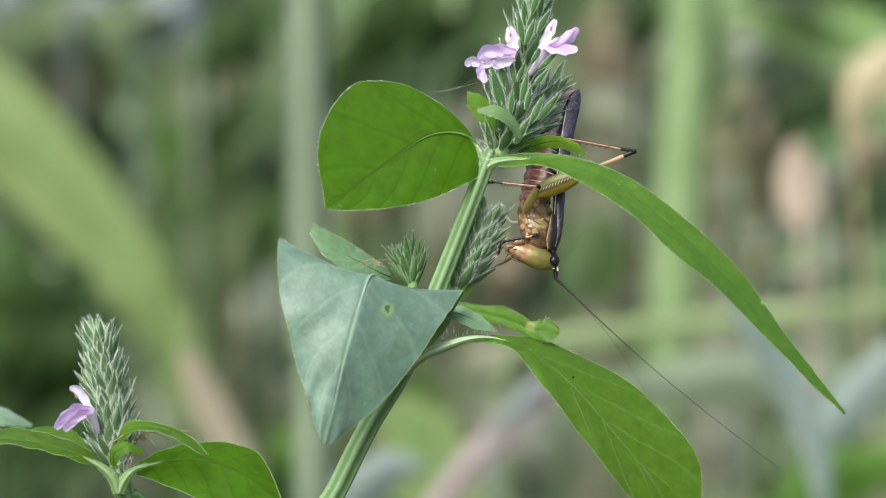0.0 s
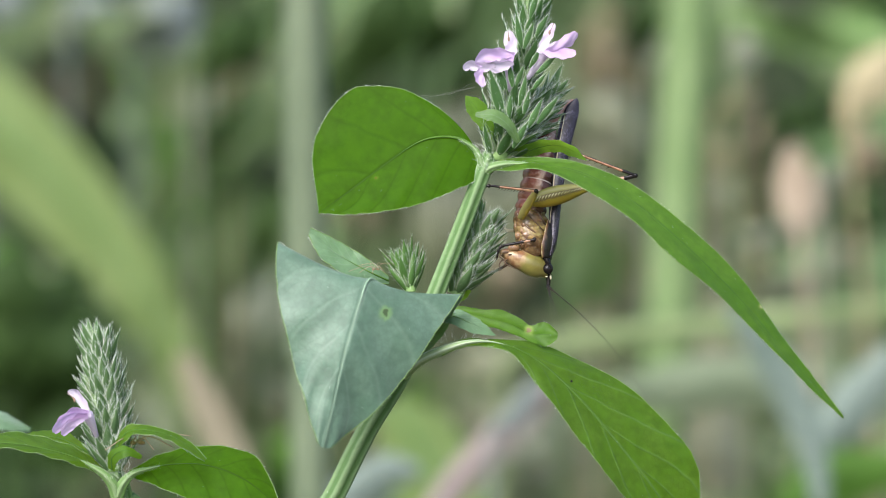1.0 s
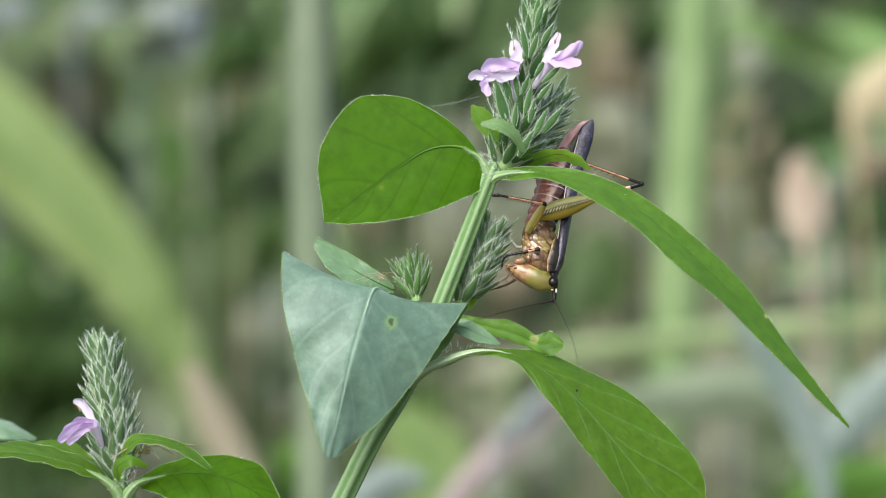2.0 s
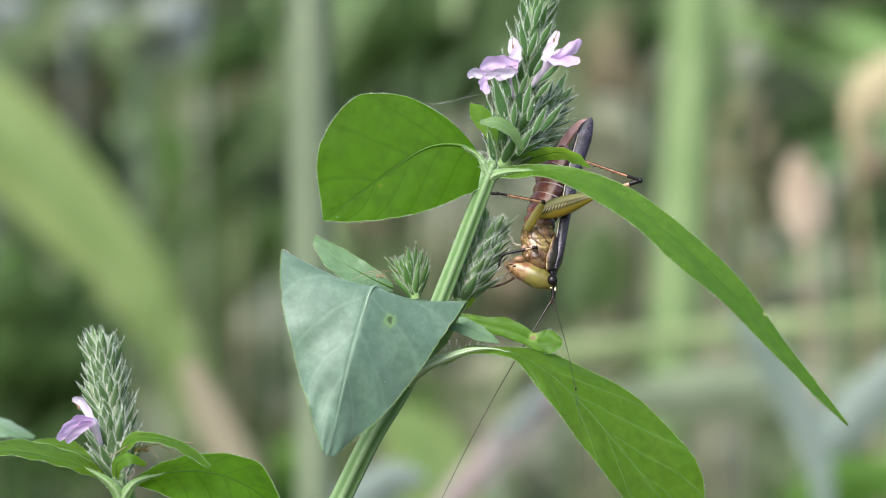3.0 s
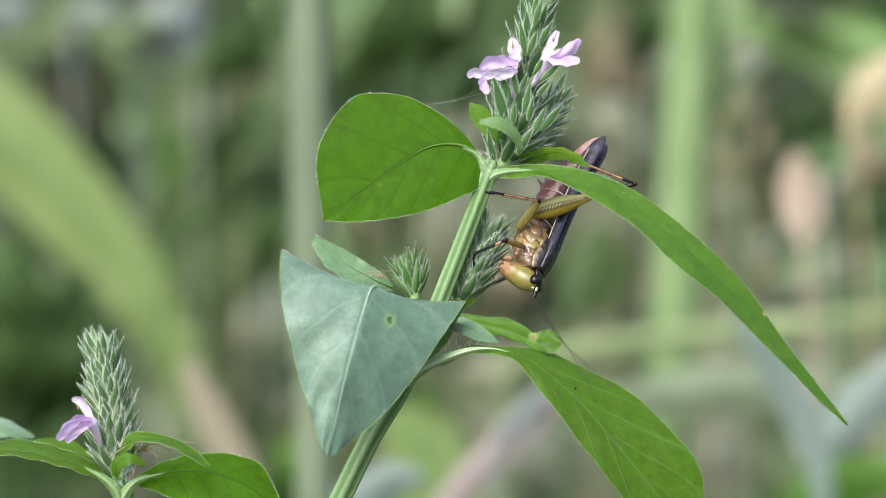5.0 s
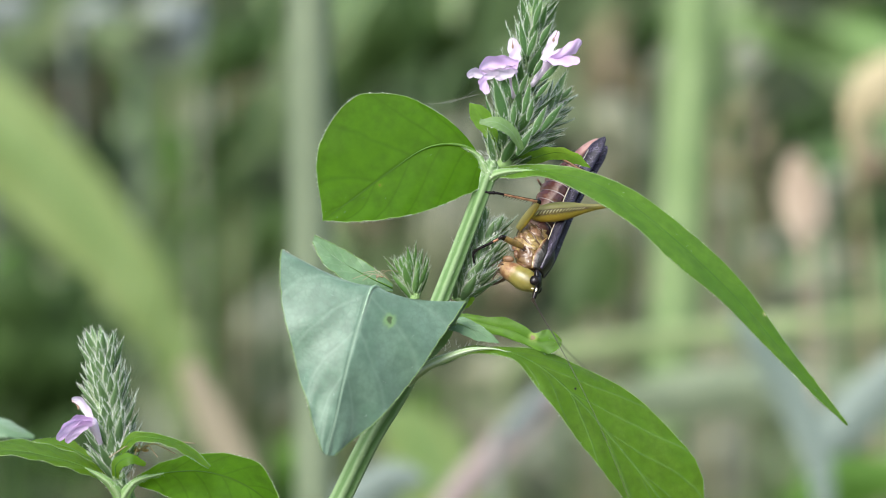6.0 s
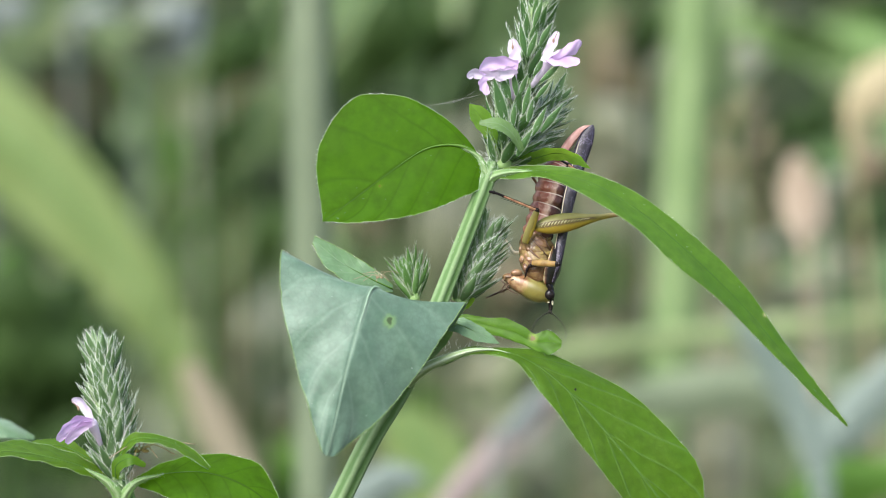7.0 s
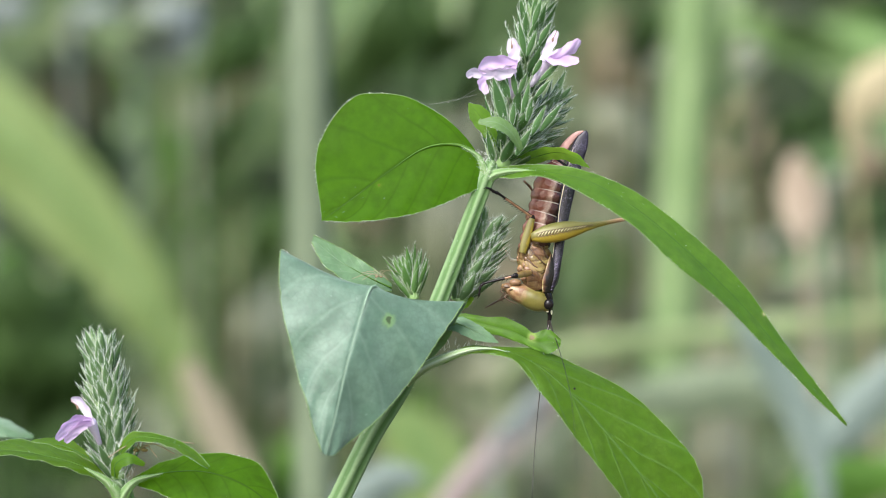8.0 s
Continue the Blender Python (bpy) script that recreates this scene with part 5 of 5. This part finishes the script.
bm = bmesh.new()
loft(bm, [(946, 418, 24, 24), (954, 394, 27, 26), (963, 365, 27, 26), (972, 335, 27, 24), (978, 305, 26, 22), (988, 280, 21, 18), (997, 260, 12, 10), (1001, 250, 3, 3)], 32, 14, 0, 11, 0.13)
body_part("abdomen", bm, M_ABDOMEN, katydid, "reddish brown abdomen with pale bands")
bm = bmesh.new()
loft(bm, THORAX, 56, 22, 0, furrow=0.0002)
body_part("thorax", bm, M_THORAX, katydid, "lumpy tan and yellow thorax")
def skin(a, b, lift=0.0):
    """A place on the near side of the thorax, lifted off it by some layout units."""
    mid, half, deep = (np.interp(b, [r[1] for r in THORAX], [r[k] for r in THORAX]) for k in (0, 2, 3))
    x = max(-0.97, min(0.97, (a - mid) / half))
    return on(a, b, -(deep * math.sqrt(1 - x * x) + lift) * K * 1000)


# side plates of the thorax, with sutures between them: place, half length, half breadth, slant
for a, b, long, broad_by, slant, mat in ((957, 401, 13, 8, -38, M_PLATE), (964, 414, 12, 6.5, -42, M_PLATE), (948, 415, 14, 7, -36, M_TAN), (957, 428, 13, 6.5, -36, M_PLATE),
                                         (943, 430, 12, 7, -28, M_PLATE), (933, 445, 10, 7, -20, M_TAN), (948, 445, 11, 6.5, -30, M_PLATE), (934, 403, 9, 7, 60, M_TAN)):
    bm = bmesh.new()
    ball(bm, Vector(), (long * K, 2.6 * K, broad_by * K), seg=26)
    for v in bm.verts:
        v.co += v.co.normalized() * 0.00011 * (noise.noise(v.co * 1400 + Vector((a, b, 0))) + 0.6 * noise.noise(v.co * 3600 + Vector((b, a, 0))))
    bm.transform(Matrix.Translation(skin(a + 10, b, -1.2)) @ pose(0, 0, 0, 0, -slant, (a - 940) * 1.2))
    body_part("thorax_plate", bm, mat, katydid, "slanting yellowish plate of the thorax")
for q in ([(941, 396), (952, 407), (963, 421), (970, 430)], [(932, 409), (944, 421), (955, 433), (962, 438)], [(926, 425), (938, 437), (952, 447)], [(938, 388), (952, 394), (966, 404)], [(922, 444), (934, 453), (948, 458)]):
    bm = bmesh.new()
    tube(bm, glide([skin(a + 10, b, 0.6) for a, b in q], 16), [(0.5 + 1.0 * math.sin(math.pi * i / 16)) * K for i in range(17)], 6)
    body_part("suture", bm, M_SUTURE, katydid, "brown seam between plates")
for a, b, d, r in ((927, 443, -0.9, 8), (926, 426, -0.6, 8), (932, 457, -1.1, 8), (930, 408, -0.8, 7), (937, 427, -1.5, 7), (934, 437, -1.4, 6)):
    bm = bmesh.new()
    ball(bm, on(a, b, d), (r * K * 0.75, r * K * 0.6, r * K), seg=20)
    for v in bm.verts:
        v.co += (v.co - on(a, b, d)).normalized() * 0.00012 * noise.noise(v.co * 1500)
    body_part("leg_base", bm, M_TAN, katydid, "rounded tan leg joint")
bm = bmesh.new()
tube(bm, glide([skin(966, 397, 2.2), skin(969, 403, 2.2), skin(971, 410, 2)], 8), [(0.4 + 1.3 * math.sin(math.pi * i / 8)) * K for i in range(9)], 6)
body_part("breathing_slit", bm, M_PALP, katydid, "dark slit in the side of the thorax")
bm = bmesh.new()
loft(bm, [(982, 420, 12, 16), (977, 434, 19, 23), (973, 450, 24, 26), (968, 466, 24, 26), (967, 485, 17, 21)], 56, 8, 0, furrow=0.00007, arc=(-1.7, 1.7))
pron = body_part("pronotum", bm, M_SHIELD, katydid, "amber neck shield with a black back")
pron.modifiers.new("thick", "SOLIDIFY").thickness = 0.00012
for far_side, d in ((0, -1.0), (1, 1.0)):
    bm = bmesh.new()
    loft(bm, [(981, 482, 2.5, 3), (985, 468, 5, 6), (990, 445, 7.5, 7), (998, 390, 9.5, 5), (1007, 340, 11, 5), (1020, 285, 13, 4), (1036, 235, 13.5, 3.4), (1045, 216, 7, 2), (1048, 209, 1, 1)], 16, 6, d)
    body_part("forewing", bm, M_WING, katydid, "narrow black forewing with a pale net of veins")
    bm = bmesh.new()
    loft(bm, [(978, 300, 4, 2), (992, 262, 7, 2), (1012, 232, 7, 2), (1030, 215, 5, 1.6), (1043, 209, 1, 1)], 10, 5, d * 0.5)
    body_part("hindwing", bm, M_PINKWING, katydid, "pink folded hindwing")
for line, r in (([(984, 425), (988, 400), (994, 370), (999, 335), (1011, 285), (1024, 238)], 1.0),):
    bm = bmesh.new()
    tube(bm, glide([on(a, b, -1.2) for a, b in line], 40), [r * K * (0.35 + 0.65 * math.sin(math.pi * (0.1 + 0.8 * i / 40))) for i in range(41)], 8)
    body_part("wing_edge", bm, M_CREAM, katydid, "cream stripe along the wing")

# head, with eyes, mouthparts and the roots of the feelers
NECK = on(958, 478)
bm = bmesh.new()
loft(bm, [(902, 469, 6, 8), (906, 471, 11, 12), (914, 474, 14.5, 15.5), (923, 478, 17, 17.5), (934, 482, 19, 19), (947, 488, 20.5, 20.5), (960, 494, 19.5, 19), (971, 502, 14, 14), (977, 511, 4, 5)], 28, 8)
head = body_part("head", bm, M_HEAD, katydid, "smooth yellow-green head", NECK)
bm = bmesh.new()
for d in (-1.35, 0.7):
    ball(bm, on(976, 500, d), (9 * K, 6.8 * K, 9.8 * K), seg=24)
loft(bm, [(973, 474, 7, 17), (976, 486, 8, 17), (978, 498, 7, 13), (978, 510, 5, 7), (978, 520, 4, 5), (977, 529, 3, 4)], 16, 5)
body_part("eye", bm, M_BLACK, head, "glossy black eyes and brow", NECK).location = (0, 0, 0)
bm = bmesh.new()
ball(bm, on(981, 513, -0.75), (1.8 * K, 1.6 * K, 4.4 * K))
ball(bm, on(974, 512, -0.8), (2.4 * K, 1.6 * K, 1.4 * K))
body_part("face_mark", bm, M_CREAM, head, "cream mark beside the eye", NECK).location = (0, 0, 0)
bm = bmesh.new()
loft(bm, [(893, 465, 3, 4), (897, 467, 7, 8), (903, 469, 9, 10), (910, 473, 9, 10)], 24, 6)
ball(bm, on(917, 462, -0.9), (11 * K, 6 * K, 6.5 * K))
body_part("mouthpart", bm, M_JAW, head, "reddish brown jaws", NECK).location = (0, 0, 0)
bm = bmesh.new()
ball(bm, on(903, 469, -0.75), (7 * K, 2 * K, 2.2 * K))
ball(bm, on(909, 474, -0.95), (4 * K, 2 * K, 1.6 * K))
body_part("jaw_tip", bm, M_PALP, head, "dark edge of the jaws", NECK).location = (0, 0, 0)
for q in ([(905, 482, -0.8), (898, 486, -1.0), (906, 493, -1.0), (919, 499, -1.0)], [(897, 472, -0.6), (891, 476, -0.7), (897, 481, -0.7), (903, 487, -0.7)], [(899, 476, 0.8), (892, 486, 0.9), (896, 494, 0.9)]):
    bm = bmesh.new()
    tube(bm, glide([on(*p) for p in q], 10), [(1.5 - 0.07 * i + 0.25 * math.sin(i * 2)) * K for i in range(11)], 6)
    body_part("palp", bm, M_PALP, head, "thin brown palp", NECK).location = (0, 0, 0)


def feeler(name, bow, thick):
    """A long thread along +X, thick and black at its root."""
    bm = bmesh.new()
    g = [Vector((520 * K * i / 40, 0, -bow * K * math.sin(math.pi * i / 40))) for i in range(41)]
    tube(bm, g, [K * (2.6 * math.exp(-i / 0.8) + thick * (0.9 * math.exp(-i / 6) + 1.0 - 0.5 * i / 40)) for i in range(41)], 6)
    ob = new(name, mesh_of(name, bm, M_FEELER))
    ob.parent = head
    ob.location = on(977, 527) - NECK
    return tagged(ob, "long thin dark feeler")


M_FEELER = plain_material("feeler_brown", (0.006, 0.004, 0.003), (0.03, 0.019, 0.012), 900, 0.4)
feelers = [feeler("antenna", 10, 1.0), feeler("antenna", -14, 0.6)]


M_BAR = plain_material("pale_leg_bar", (0.44, 0.39, 0.2), (0.6, 0.54, 0.36), 900, 0.35)


# legs: a thigh turning on the body, a shin turning on the thigh
def leg(name, hip, thigh, shin, profile, thigh_mat, label, spines=6, chevrons=0, foot=20, black=(0.84, 0.16), droop=4):
    """thigh, shin: lengths; profile: half widths along the thigh; both run along +X."""
    bm = bmesh.new()
    n = 28
    L = thigh * K
    g = [Vector((L * i / n, 0, 0)) for i in range(n + 1)]
    w = np.interp(np.linspace(0, 1, n + 1), np.linspace(0, 1, len(profile)), profile)
    tube(bm, g, [x * K for x in w], 14, flat=0.62)
    ball(bm, Vector((L, 0, 0)), (4.2 * K, 3.4 * K, 4.4 * K), 1)
    for f in bm.faces:
        if f.calc_center_median().x > L * black[0]:
            f.material_index = 1
    if chevrons:
        def flank(x, h):
            r = np.interp(x, np.linspace(0, 1, len(profile)), profile) * K
            return Vector((x * L, -0.62 * r * math.sqrt(1 - h * h) * 0.99, h * r))
        for h, rad in ((0.36, 0.55), (-0.16, 0.45)):
            tube(bm, [flank(0.05 + 0.52 * i / 20, h * (1 - 0.5 * i / 20)) for i in range(21)], [rad * K] * 21, 5, slot=3)
        for k in range(chevrons):
            x = 0.06 + 0.45 * k / chevrons
            s = 1 - 0.5 * k / chevrons
            pale = (1.3 if 1 < k < 8 else 0.7) * (0.8 + 0.4 * (k * 7 % 5) / 4)
            tube(bm, [flank(x, -0.1 * s), flank(x + 0.013, 0.12 * s), flank(x + 0.03, 0.32 * s)], [0.5 * K, pale * K, 0.6 * K], 6, slot=2)
            tube(bm, [flank(x + 0.018, -0.14 * s), flank(x + 0.03, 0.1 * s), flank(x + 0.046, 0.32 * s)], [0.35 * K, 0.7 * K, 0.35 * K], 5, slot=3)
            tube(bm, [flank(x + 0.02, -0.16), flank(x + 0.035, -0.42)], [0.4 * K, 0.2 * K], 5, slot=3)
    upper = new(name, mesh_of(name, bm, [thigh_mat, M_BLACK, M_BAR, M_PALP]))
    upper.parent = katydid
    tagged(upper, label)
    bm = bmesh.new()
    L2 = shin * K
    g = [Vector((L2 * i / 24, 0, 0)) for i in range(25)]
    tube(bm, g, [K * (3.0 - 0.8 * i / 24) for i in range(25)], 10)
    tube(bm, glide([Vector((L2, 0, 0)), Vector((L2 + foot * 0.35 * K, 0, 2 * K)), Vector((L2 + foot * 0.7 * K, 0, droop * 0.4 * K)), Vector((L2 + foot * K, 0, droop * K))], 10),
         [K * (3.2 + 1.0 * math.sin(i * 2.2)) * (1 - 0.05 * i) for i in range(11)], 8, slot=1)
    for f in bm.faces:
        x = f.calc_center_median().x
        if x < L2 * black[1] or x > L2 * (0.8 if droop < 10 else 0.35) or f.calc_center_median().z < -1.8 * K:
            f.material_index = 1
    for k in range(spines):
        hair(bm, Vector((L2 * (0.25 + 0.6 * k / max(spines, 1)), 0, 2.2 * K)), Vector((0.9, 0, 1)), 7 * K, 0.9 * K, 1)
    hair(bm, Vector((L2 + foot * K, 0, droop * K)), Vector((1, 0, 0.9)), 7 * K, 1.3 * K, 1)
    lower = new("shin", mesh_of("shin", bm, [M_ORANGE, M_BLACK]))
    lower.parent = upper
    tagged(lower, "orange shin with black ends and small spines")
    return {"hip": Vector(hip), "thigh": thigh, "shin": shin, "upper": upper, "lower": lower}


hind = leg("hind_leg", (946, 392, -2.6), 196, 196, [7, 15, 18, 17.5, 14, 9, 5.6, 4.3, 3.9, 3.8, 4], M_FEMUR, "swollen yellow hind leg with a black knee", 10, 15, 16, (0.88, 0.12))
middle = leg("middle_leg", (930, 418, -2.2), 66, 82, [6, 8, 8, 7, 5], M_FEMUR, "yellow-green middle leg", 9, 0, 24, (0.96, 0.05))
front = leg("front_leg", (944, 452, -2.2), 54, 56, [5, 6, 6, 5.4, 4.6], M_FRONT, "front leg with black shin", 4, 0, 14, (0.9, 0.12), 20)

for q, name, r, mat in (([(928, 426, 1.6), (912, 424, 2.2), (903, 410, 2.4), (893, 400, 2.2)], "middle_leg", 3.4, M_CREAM), ([(925, 470, 1.6), (905, 486, 2.0), (885, 495, 2.2), (864, 507, 1.0)], "front_leg", 3.4, M_PALP),
                        ([(945, 395, 1.6), (962, 340, 2.4), (950, 305, 2.0), (936, 292, 0.5)], "hind_leg", 4.0, M_ORANGE)):
    bm = bmesh.new()
    tube(bm, glide([on(*p) for p in q], 20), [K * (r - 0.11 * i + 0.35 * math.sin(i * 1.3)) for i in range(21)], 8)
    body_part(name, bm, mat, katydid, "thin leg on the far side")

# row: seconds, origin, degrees turned clockwise, turn about its own length, tail tipped away
BODY_ROWS = [(0.0, 949.4, 400.8, -4.9, 6, -11), (0.5, 945.9, 406.1, -4.4, 6, -11), (1.0, 944.5, 408.0, -3.5, 5, -12), (1.2, 947.0, 411.5, -2.4, 3, -14), (1.4, 949.4, 418.4, -0.4, 0, -17),
             (1.6, 949.8, 419.8, 0.1, 0, -18), (2.8, 950.6, 419.8, 0.3, 0, -18), (3.5, 950, 420, 0, 0, -18), (4.0, 949.8, 420.1, -0.7, 0, -18), (4.4, 948.2, 417.5, 0.0, 0, -18),
             (4.5, 947.6, 416.7, 0.6, -1, -18), (4.6, 943.5, 419.0, 5.0, -7, -22), (4.7, 941.0, 422.0, 10.0, -13, -27), (5.0, 941.0, 424.8, 12.2, -15, -30), (5.8, 940.8, 425.6, 12.3, -15, -30), (6.5, 940.4, 427.8, 12.3, -15, -30),
             (6.7, 940.0, 430.5, 8.0, -10, -22), (6.85, 945.0, 434.0, 4.0, -4, -14), (7.0, 947.9, 436.4, 1.3, 0, -9), (7.5, 946.9, 440.7, -1.4, 0, -5), (8.0, 945.1, 452.5, -0.7, 0, -5)]
HEAD_ROWS = [(0, -1, 5), (0.5, 2.4, 4), (1.0, 2, 4), (1.5, 0, 2), (4.4, 0, 2), (4.6, 2, 4), (4.8, 3, 8), (6.5, 3, 8), (6.8, 2, 5), (7.0, -1, 4), (7.5, 1, 4), (8.0, 0, 5)]
HIND_ROWS = [(0, -23), (0.3, -23), (0.45, -18), (0.6, -4), (0.75, -14), (1.0, -14), (1.2, -8), (1.5, -4), (1.7, -17), (2.8, -18), (3.5, -18), (4.0, -17),
             (4.3, -20), (4.5, -23), (4.7, -19), (5.8, -8), (6.2, -6), (6.5, -6), (7.0, -9), (7.5, -12), (8.0, -11)]
MID_KNEE = [(0, 956, 351), (0.5, 955, 348), (1.0, 955, 352), (1.5, 960, 358), (3.5, 960, 358), (4.4, 958, 356), (4.7, 953, 356), (6.5, 953, 358), (7.0, 950, 371), (7.5, 951, 379), (8.0, 944, 384)]
FRONT_ROWS = [(0, 951, 437, 888, 449), (1.2, 951, 438, 888, 450), (3.5, 945, 438, 890, 450), (4.3, 945, 438, 890, 450), (4.5, 932, 438, 888, 455), (4.7, 895, 428, 846, 448), (5.8, 888, 420, 848, 440),
              (6.5, 888, 420, 846, 442), (6.75, 908, 448, 855, 452), (6.9, 960, 462, 930, 470), (7.0, 988, 466, 950, 468), (7.1, 984, 474, 950, 530), (7.3, 974, 480, 938, 536),
              (7.45, 935, 492, 872, 506), (7.6, 918, 490, 858, 506), (8.0, 912, 488, 852, 503)]
FEELER_ROWS = [[(0, 1355, 826), (0.8, 1350, 822), (0.95, 1120, 760), (1.1, 860, 530), (1.3, 860, 540), (1.5, 850, 430), (1.7, 790, 455), (2.0, 740, 600), (2.8, 785, 884), (3.5, 785, 884), (3.9, 798, 884),
                (4.0, 862, 890), (4.1, 923, 880), (4.2, 916, 880), (4.3, 985, 780), (4.4, 1035, 690), (4.5, 1055, 650), (4.7, 1045, 650), (5.8, 1036, 652), (6.4, 1040, 660), (6.5, 1030, 640), (6.6, 1025, 590), (6.7, 1018, 558), (6.9, 980, 610), (7.0, 925, 590), (7.3, 915, 590), (7.5, 925, 578), (7.7, 950, 760), (8.0, 946, 890)],
               [(0, 1120, 700), (0.9, 1120, 692), (1.3, 1120, 692), (1.5, 1085, 640), (1.7, 1005, 640), (2.8, 1012, 800), (3.5, 1012, 800), (4.0, 1020, 700), (4.2, 1022, 790), (4.4, 1030, 700), (4.5, 1028, 640), (4.7, 1040, 700),
                (5.8, 1102, 884), (6.2, 1102, 884), (6.4, 1080, 800), (6.7, 1004, 632), (6.9, 990, 620), (7.0, 982, 600), (7.5, 977, 592), (7.7, 985, 680), (8.0, 1003, 790)]]
LEAF_ROWS = [(0, 13), (0.1, 12), (0.2, 10.5), (0.3, 8), (0.4, 6), (0.5, -2), (0.6, -2), (0.8, 2), (1.0, 0), (3.0, 0), (6.0, 2), (7.0, 2), (7.5, 0), (8.0, 0)]
HIND_FOOT = at(946, 254, 3.0)
MID_FOOT = at(884, 343, -0.4)


def steps(rows):
    """Times, tenth by tenth, with the rows read between."""
    ts = np.round(np.arange(0, 8.01, 0.1), 1)
    cols = [np.interp(ts, [r[0] for r in rows], [r[k] for r in rows]) for k in range(1, len(rows[0]))]
    return list(zip(ts.tolist(), *cols))


def aim(way):
    """The turn that lays +X along way, with its belly side kept down the picture plane."""
    x = way.normalized()
    y = Vector((0, 1, 0)) - x * x.y
    y.normalize()
    return Matrix((x, y, x.cross(y))).transposed()


def reach(root, a, b, length, near):
    """The way from root to a point on the layout at (a, b) that a rod of this length takes, leaning to the lens (near -1) or away (1)."""
    q = at(a, b, root.y * 1000)
    flat = q - root
    left = length * length - flat.length_squared
    flat.y = near * math.sqrt(left) if left > 0 else 0
    return flat


def motions():
    walk(broad, [(t, Matrix.Translation(BROAD_ROOT - plant.location) @ pose(0, 0, 0, 0, 0, a)) for t, a in LEAF_ROWS])
    body = {t: Matrix.Translation(at(a, b, BODY_DEPTH)) @ pose(0, 0, 0, 0, turn, 0) @ pose(0, 0, 0, tip, 0, 0) @ pose(0, 0, 0, 0, 0, spin) for t, a, b, turn, spin, tip in steps(BODY_ROWS)}
    walk(katydid, list(body.items()))
    turns = {t: Matrix.Translation(NECK - Vector((0, 0, out * K))) @ pose(0, 0, 0, 0, a, 0) for t, a, out in steps(HEAD_ROWS)}
    walk(head, list(turns.items()))
    for ob, rows, near in ((feelers[0], FEELER_ROWS[0], 0.25), (feelers[1], FEELER_ROWS[1], 0.6)):
        keys = []
        for t, a, b in steps(rows):
            m = body[t] @ turns[t]
            root = m @ ob.location
            far = (at(a, b, root.y * 1000) - root).length / K
            way = reach(root, a, b, 520 * K, -np.interp(far, (150, 400), (1.0, near)))
            keys.append((t, Matrix.Translation(on(977, 527) - NECK) @ (m.to_3x3().inverted() @ aim(way)).to_4x4()))
        walk(ob, keys)
    hind_knee = {t: a for t, a in steps(HIND_ROWS)}
    mid_knee = {t: (a, b) for t, a, b in steps(MID_KNEE)}
    front_rows = {t: r for t, *r in steps(FRONT_ROWS)}
    for limb in (hind, middle, front):
        up, low = [], []
        hip = on(*limb["hip"])
        for t, m in body.items():
            root = m @ hip
            inv = m.to_3x3().inverted()
            if limb is hind:
                a = radians(hind_knee[t])
                way = Vector((math.cos(a), 0.02, -math.sin(a)))
                target = HIND_FOOT
            elif limb is middle:
                way = reach(root, *mid_knee[t], limb["thigh"] * K, -1)
                target = MID_FOOT
            else:
                way = reach(root, *front_rows[t][:2], limb["thigh"] * K, -1)
                target = None
            turn = inv @ aim(way)
            up.append((t, Matrix.Translation(hip) @ turn.to_4x4()))
            knee = root + way.normalized() * limb["thigh"] * K
            down = target - knee if target else reach(knee, *front_rows[t][2:], limb["shin"] * K, 0.6)
            low.append((t, Matrix.Translation((limb["thigh"] * K, 0, 0)) @ ((m.to_3x3() @ turn).inverted() @ aim(down)).to_4x4()))
        walk(limb["upper"], up)
        walk(limb["lower"], low)


# ---------------------------------------------------------------- small details
def spider(place, size, label, turn):
    ob = thing("spider", place, label, "spider")
    bm = bmesh.new()
    ball(bm, place + Vector((0.3 * size, 0, 0)), (0.24 * size, 0.15 * size, 0.13 * size))
    ball(bm, place - Vector((0.3 * size, 0, 0)), (0.22 * size, 0.16 * size, 0.15 * size))
    part("body", bm, M_DRY, ob)
    for k in range(8):
        s = 1 if k % 2 else -1
        f = (k // 2 - 1.5) * 0.5 + turn
        out = Vector((-math.sin(f) * 1.7 + 0.3 * s, s * 0.5, math.cos(f) * 0.3 * s + 0.1)) * size
        bm = bmesh.new()
        tube(bm, glide([place, place + out * 0.8 + Vector((0, 0, size * 0.5)), place + out * 2.1 - Vector((0, 0, 0.1 * size))], 10), [0.035 * size] * 11, 6)
        part("leg", bm, M_HUSK, ob)
    return ob


M_HUSK = plain_material("pale_husk", (0.24, 0.17, 0.1), (0.4, 0.32, 0.21), 1500, 0.5, 0.2)
spider(at(672, 490, -2), 0.0009, "tiny brown spider on a small leaf", 0.2)
spider(at(250, 797, -1.0), 0.0017, "small brown spider under an arched leaf", -0.3)

web = thing("web_thread", at(805, 180, -1), "fine white web threads between leaf and flower", "web")
for q in ([(745, 183), (800, 181), (842, 160)], [(760, 186), (815, 176), (850, 166)], [(780, 182), (825, 172), (845, 168)]):
    bm = bmesh.new()
    tube(bm, glide([at(a, b, -1) for a, b in q], 10), [0.055 * K] * 11, 5)
    part("thread", bm, M_WEB, web)

motions()
